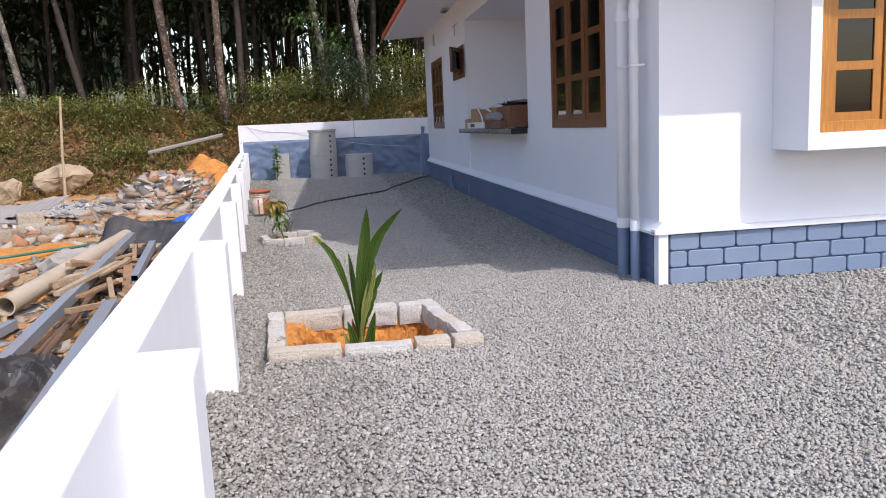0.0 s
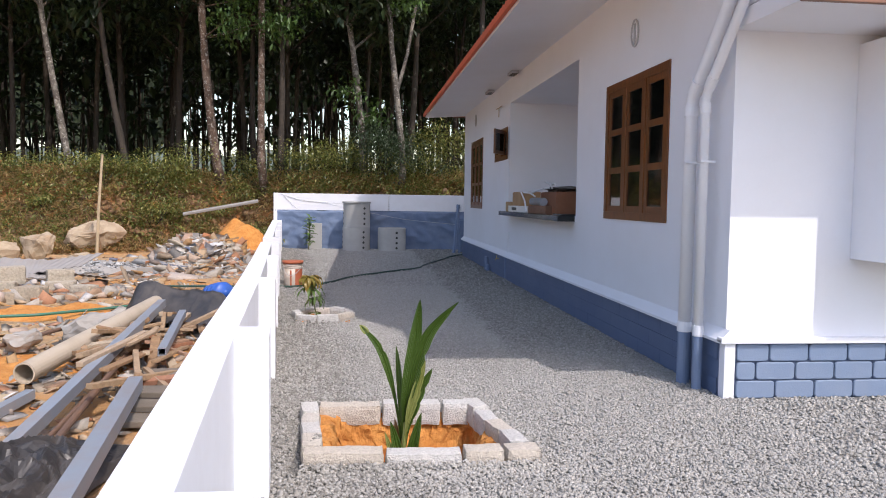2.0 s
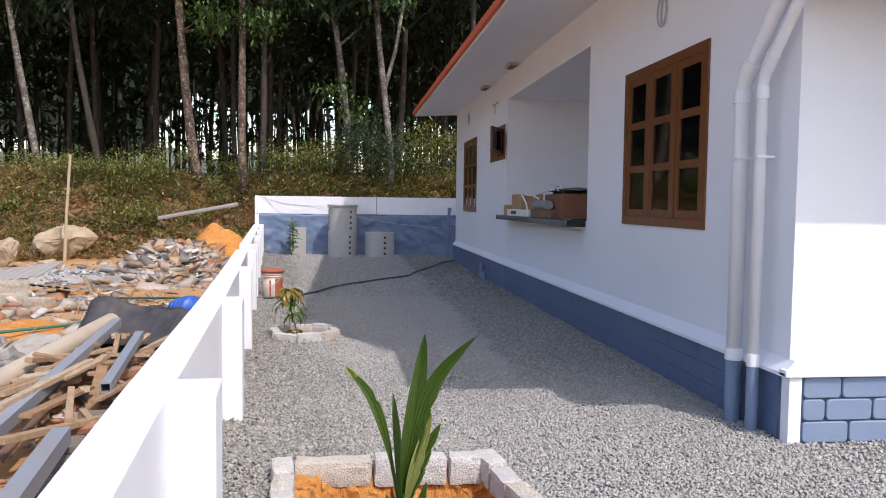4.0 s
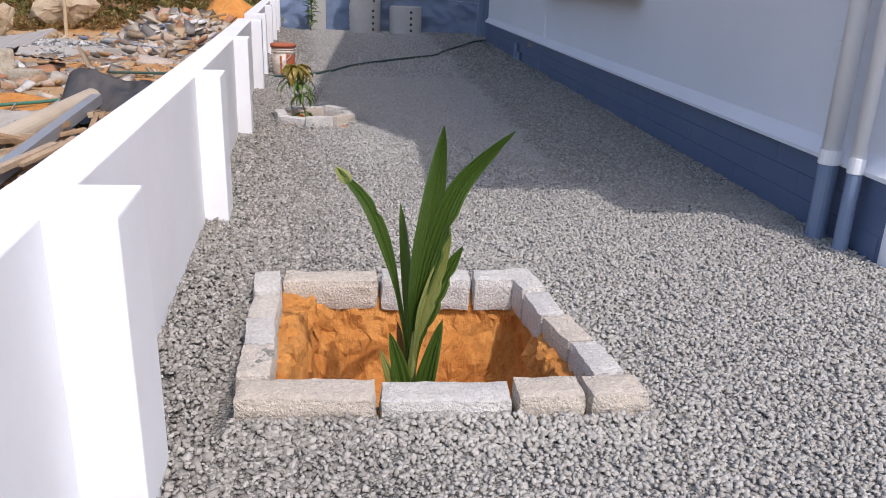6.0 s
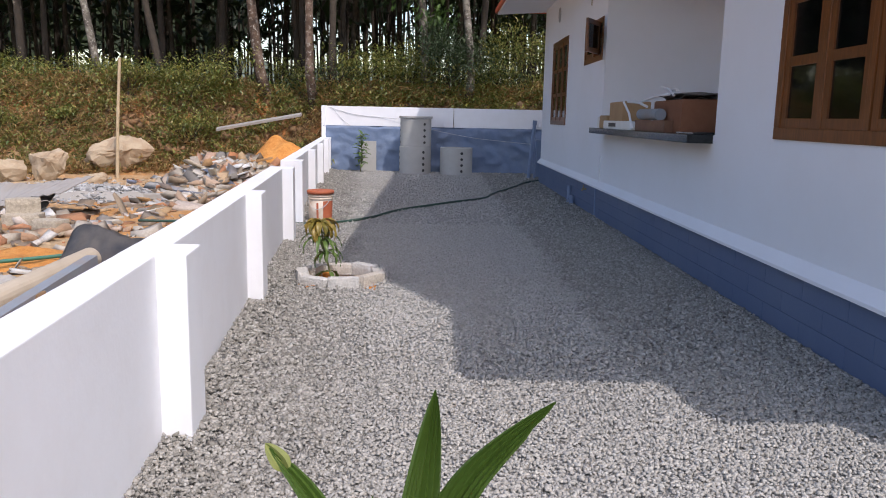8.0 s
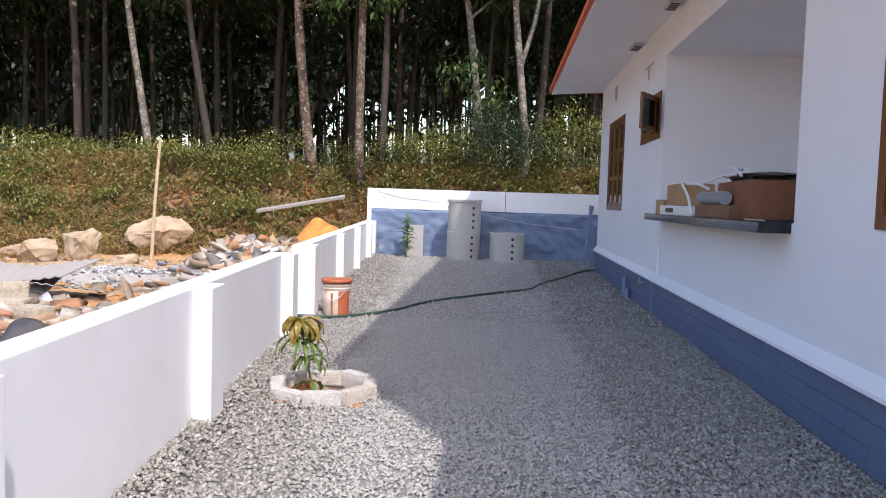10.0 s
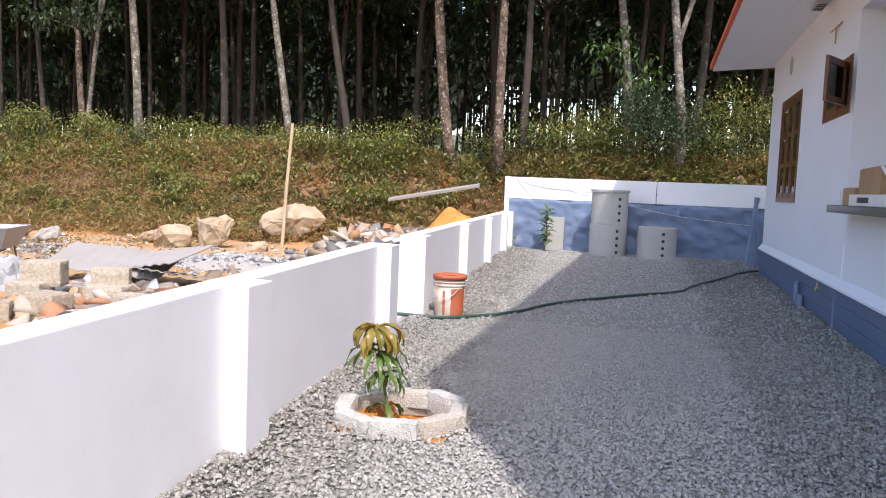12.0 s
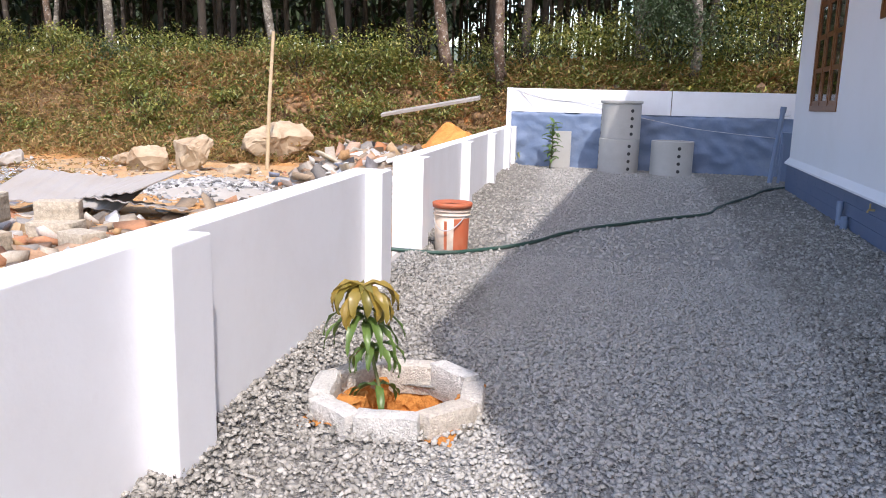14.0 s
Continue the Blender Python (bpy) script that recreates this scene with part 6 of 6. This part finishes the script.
# ---- the wood ----
def tree(name, x, y, r0, h, lean, label, seed, leaves=1100, crown_from=0.55, mat=LEAF_SHADED, low=None, bark=BARK, fork=False):
    """A slender plantation tree: bent tapered trunk, limbs and a loose crown."""
    r = random.Random(seed)
    z = land(x, y) - 0.1
    root = thing(name, label, "tree", (x, y, z))
    tb_ = Build()
    bend = [Vector((0, 0, 0))]
    n = 14
    for k in range(1, n + 1):
        t = k / n
        bend.append(Vector((lean[0] * t + 0.10 * math.sin(t * 6 + seed), lean[1] * t + 0.1 * math.cos(t * 4 + seed * 2) - 0.1, h * t)))
    tb_.tube(bend, [r0 * (1.35 if k == 0 else 1.0) * (1 - 0.62 * k / n) * (1 + 0.08 * math.sin(k * 2.7 + seed)) for k in range(n + 1)], 9)
    tips = []
    for k in range(9):
        t = crown_from + (0.98 - crown_from) * (k + r.random()) / 9
        p = bend[int(t * n)]
        a = k * 2.4 + seed
        L = r.uniform(1.2, 2.8) * (1.15 - 0.4 * t)
        q = p + Vector((math.cos(a) * L * 0.75, math.sin(a) * L * 0.75, L * 0.75))
        tb_.tube([p, p.lerp(q, 0.5) + Vector((0, 0, -0.1)), q], [r0 * 0.4, r0 * 0.25, 0.015], 5, False)
        tips += [(q, 1.0), (p.lerp(q, 0.65), 0.8)]
    if low:
        for zz, a, L in low:
            p = bend[min(n, int(zz / h * n))]
            q = p + Vector((math.cos(a) * L, math.sin(a) * L, 0.25 * L))
            tb_.tube([p, p.lerp(q, 0.5), q], [0.03, 0.02, 0.008], 5, False)
    if fork:
        p = bend[4]
        tb_.tube([p, p + Vector((0.35, 0, 1.3)), p + Vector((0.7, 0.1, 3.4)), p + Vector((0.9, 0.2, 6.0))], [r0 * 0.55, r0 * 0.5, r0 * 0.42, r0 * 0.2], 7, False)
    solid("trunk", tb_, bark, root, smooth=True)
    pts, sz = [], []
    for _ in range(leaves):
        q, k = r.choice(tips)
        v = Vector((r.gauss(0, 1), r.gauss(0, 1), r.gauss(0, 0.75))).normalized() * (1.35 * k * r.random() ** 0.5)
        pts.append(q + v)
        sz.append(r.uniform(0.2, 0.42))
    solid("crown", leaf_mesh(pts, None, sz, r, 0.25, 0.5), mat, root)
    if low:
        lp, ls = [], []
        for zz, a, L in low:
            q = bend[min(n, int(zz / h * n))] + Vector((math.cos(a) * L, math.sin(a) * L, 0.25 * L))
            for _ in range(150):
                v = Vector((r.gauss(0, 1), r.gauss(0, 1), r.gauss(0, 0.6))).normalized() * 0.75 * r.random() ** 0.5
                lp.append(q + v)
                ls.append(r.uniform(0.12, 0.24))
        solid("low_foliage", leaf_mesh(lp, None, ls, r, 0.4, 0.5), LEAF_SUNLIT if seed != 4 else LEAF_BUSH, root, "sunlit bright green leaves low on the trunk")
    return root


FRONT = [(-25.5, .14, .1, 0), (-22.5, .13, .2, 0), (-19.6, .13, .3, 0), (-18.0, .09, -.4, 0), (-16.5, .12, -.7, 2), (-16.1, .08, .8, 1), (-14.5, .15, -1.6, 1), (-11.7, .13, -.3, 0), (-9.22, .125, -1.4, 1), (-7.45, .12, -1.5, 0),
         (-4.45, .17, -1.4, 2), (-2.95, .14, -.5, 2), (-2.45, .12, -.3, 0), (0.28, .14, -.9, 1), (1.58, .13, -.7, 1), (4.4, .12, 0, 0), (6.4, .13, .3, 0)]
LOWS = {10: [(5.4, -0.3, 1.0), (5.9, -0.9, 1.7), (5.6, 0.1, 2.2), (6.4, 0.0, 1.4), (5.2, -0.2, 2.6)], 13: [(2.9, -0.3, 0.42), (3.1, -2.5, 0.45)], 4: [(3.9, -1.2, 1.0), (4.3, -2.4, 1.2), (4.1, -0.4, 1.2)], 14: [(6.2, -1.0, 1.2)], 12: [(5.6, -1.6, 1.0), (6.0, -0.4, 1.3)]}
BARKS = (BARK, BARK_PALE, BARK_RED)
SORT = ("slender tall tree with dark bark on the bank", "tall tree with pale lichen-spotted bark on the bank", "stout tall tree with mottled reddish bark on the bank")
for i, (x, r0, lean, sort) in enumerate(FRONT):
    tree("rubber_tree", x, 25.4 + 0.25 * math.sin(i * 2.1), r0 * 0.95, 13 + 2.5 * math.sin(i * 1.3), (lean, 0.3 * math.cos(i)), SORT[sort], i, 2600, 0.44, low=LOWS.get(i), bark=BARKS[sort], fork=i in (5, 14))
rng = random.Random(77)
k = 0
for row in range(5):
    for c in range(16):
        x = -33 + 2.95 * c + rng.uniform(-1.1, 1.1) + 1.4 * (row % 2)
        y = 28.2 + 2.7 * row + rng.uniform(-0.8, 0.8)
        k += 1
        tree("rubber_tree", x, y, rng.uniform(0.075, 0.13), rng.uniform(12, 16), (rng.uniform(-0.6, 0.6), rng.uniform(-0.3, 0.3)), "slender tall tree in the shaded wood", 100 + k, 1300, 0.36)

# deeper rows and their foliage, beyond counting
r = random.Random(5)
fw = Build()
for _ in range(720):
    x, y = r.uniform(-62, 34), r.uniform(41, 78)
    h, r0, z = r.uniform(10, 15), r.uniform(0.06, 0.13), land(0, y) - 0.2
    lx = r.uniform(-0.8, 0.8)
    fw.tube([(x, y, z), (x + lx * 0.4, y, z + h * 0.5), (x + lx, y, z + h)], [r0, r0 * 0.75, r0 * 0.3], 6, False)
tagged(solid("far_trunks", fw, BARK), "many thin dark trunks deep in the wood", "woods", kind="stuff")
pts, sz = [], []
for _ in range(100000):
    y = 33 + 42 * r.random() ** 0.9
    x = r.uniform(-66, 38)
    zb = 3.0 + 0.05 * (y - 30)
    z = zb + (r.random() ** 0.8) * 17 + 1.6 * noise.noise(Vector((x * 0.3, y * 0.3, 0)))
    if z < zb + 1.3 and r.random() < 0.6 or z < zb + 7 and noise.noise(Vector((x * 0.16, 0, 7.0))) > -0.05 and r.random() < (0.78 if x > -14 else 0.55):
        continue
    pts.append((x, y, z))
    sz.append(r.uniform(0.4, 0.95))
tagged(solid("far_foliage", leaf_mesh(pts, None, sz, r, 0.2, 0.55, False), LEAF_SHADED), "dark foliage deep in the wood", "foliage", kind="stuff")

# far behind, west and north: a sheet with the wood's shade in its colour
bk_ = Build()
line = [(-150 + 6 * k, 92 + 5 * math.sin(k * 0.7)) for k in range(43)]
# the western run is added to darken what the window panes reflect
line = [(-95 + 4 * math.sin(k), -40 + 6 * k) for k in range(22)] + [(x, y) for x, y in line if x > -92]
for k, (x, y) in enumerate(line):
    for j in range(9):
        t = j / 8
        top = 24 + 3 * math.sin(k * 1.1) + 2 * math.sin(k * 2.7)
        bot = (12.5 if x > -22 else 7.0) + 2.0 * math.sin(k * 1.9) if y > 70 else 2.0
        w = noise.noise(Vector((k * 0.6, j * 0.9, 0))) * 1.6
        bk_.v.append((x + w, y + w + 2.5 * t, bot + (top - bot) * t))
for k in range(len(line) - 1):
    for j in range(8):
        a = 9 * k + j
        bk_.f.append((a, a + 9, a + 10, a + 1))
tagged(solid("backdrop", bk_, paint("distant_wood_shade", (0.012, 0.02, 0.009), (0.04, 0.06, 0.02), 0.8, 0.95, 0.8, 3, 1.0)), "dark sheet behind the wood, tree shade put into its colour", "woods", kind="structure")

# Distance haze is put into the hill's pale grey-green colour.
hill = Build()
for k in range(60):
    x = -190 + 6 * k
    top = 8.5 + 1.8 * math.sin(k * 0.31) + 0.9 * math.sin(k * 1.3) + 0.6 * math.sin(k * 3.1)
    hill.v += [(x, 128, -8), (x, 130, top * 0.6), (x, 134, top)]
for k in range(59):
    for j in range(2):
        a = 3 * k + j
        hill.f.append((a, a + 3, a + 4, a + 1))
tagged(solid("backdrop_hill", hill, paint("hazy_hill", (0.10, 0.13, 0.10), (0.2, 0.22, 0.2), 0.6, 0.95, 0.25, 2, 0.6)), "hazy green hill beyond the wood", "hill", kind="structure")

# ---- gravel stones ----
def yard_places(x0f, x1, y0, y1):
    def place(rr, n):
        py = rr.uniform(y0, y1, n)
        lo = np.array([face_x(v) + 0.0 for v in py]) if x0f is None else np.full(n, x0f)
        px = lo + (x1 - lo) * rr.random(n)
        keep = np.ones(n, bool)
        keep &= ~((px > -0.2) & (px < 1.25 - 0.13 * np.clip(py - 3.05, 0, 2)) & (py > 2.93) & (py < 4.2))
        keep &= np.hypot(px + 0.27, py - 8.70) > 0.375
        keep &= ~((px > HX - 0.05) & (py > HY - 0.07))
        px, py = px[keep], py[keep]
        edge = np.array([face_x(v) for v in py])
        z = 0.001 + 0.015 * rr.random(len(px)) + BANK_H * np.clip((BANK_W + 0.03 - (px - edge)) / 0.16, 0, 1) * (0.85 + 0.3 * rr.random(len(px)))
        front = (px > -0.16) & (px < 1.28)
        z += 0.045 * np.exp(-((py - 2.92) / 0.045) ** 2) * front * rr.random(len(px))
        z += 0.03 * np.exp(-((np.hypot(px + 0.27, py - 8.70) - 0.40) / 0.04) ** 2) * rr.random(len(px))
        return np.stack([px, py, z], 1)
    return place


def strips(place):
    """Only in the coarse strips beside the boundary wall and the house."""
    def pick(rr, n):
        p = place(rr, n)
        u = p[:, 0] + 0.095 * p[:, 1] + 0.12 * np.sin(p[:, 1] * 3.1)
        return p[(u < 0.62) | ((p[:, 0] > 1.78 + 0.12 * np.sin(p[:, 1] * 2.3)) & (p[:, 1] > 6.4))]
    return pick


def crushed_stone(name, count, place, size, label, seed):
    return chips(name, count, place, size, (0.35, 0.65), STONES, label, seed, "gravel", open_below=True)


crushed_stone("gravel_near", 100000, yard_places(None, 3.15, 0.6, 6.2), (0.010, 0.0215), "loose angular grey crushed stone", 31)
crushed_stone("gravel_front", 20000, yard_places(3.1, 6.6, 0.6, 4.45), (0.014, 0.027), "loose angular grey crushed stone", 32)
crushed_stone("gravel_middle", 54000, yard_places(None, 3.12, 6.2, 12.5), (0.012, 0.025), "loose angular grey crushed stone", 33)
crushed_stone("gravel_rear", 8000, yard_places(None, 3.12, 12.5, 23), (0.022, 0.042), "loose angular grey crushed stone", 34)
crushed_stone("gravel_coarse", 22000, strips(yard_places(None, 3.12, 0.6, 16)), (0.018, 0.034), "coarser grey stone along the walls", 35)


def spill(rr, n):
    """Stones heaped against the front of the planter blocks, and a few on top."""
    px, py = rr.uniform(-0.14, 1.27, n), 2.93 - np.abs(rr.normal(0, 0.05, n))
    z = 0.01 + 0.05 * rr.random(n) * np.exp(-((py - 2.93) / 0.06) ** 2)
    k = n // 60
    px[:k], py[:k], z[:k] = rr.normal(-0.08, 0.02, k), rr.normal(3.25, 0.04, k), 0.113
    return np.stack([px, py, z], 1)


crushed_stone("gravel_spill", 1600, spill, (0.012, 0.026), "grey stone heaped against the planter blocks", 36)
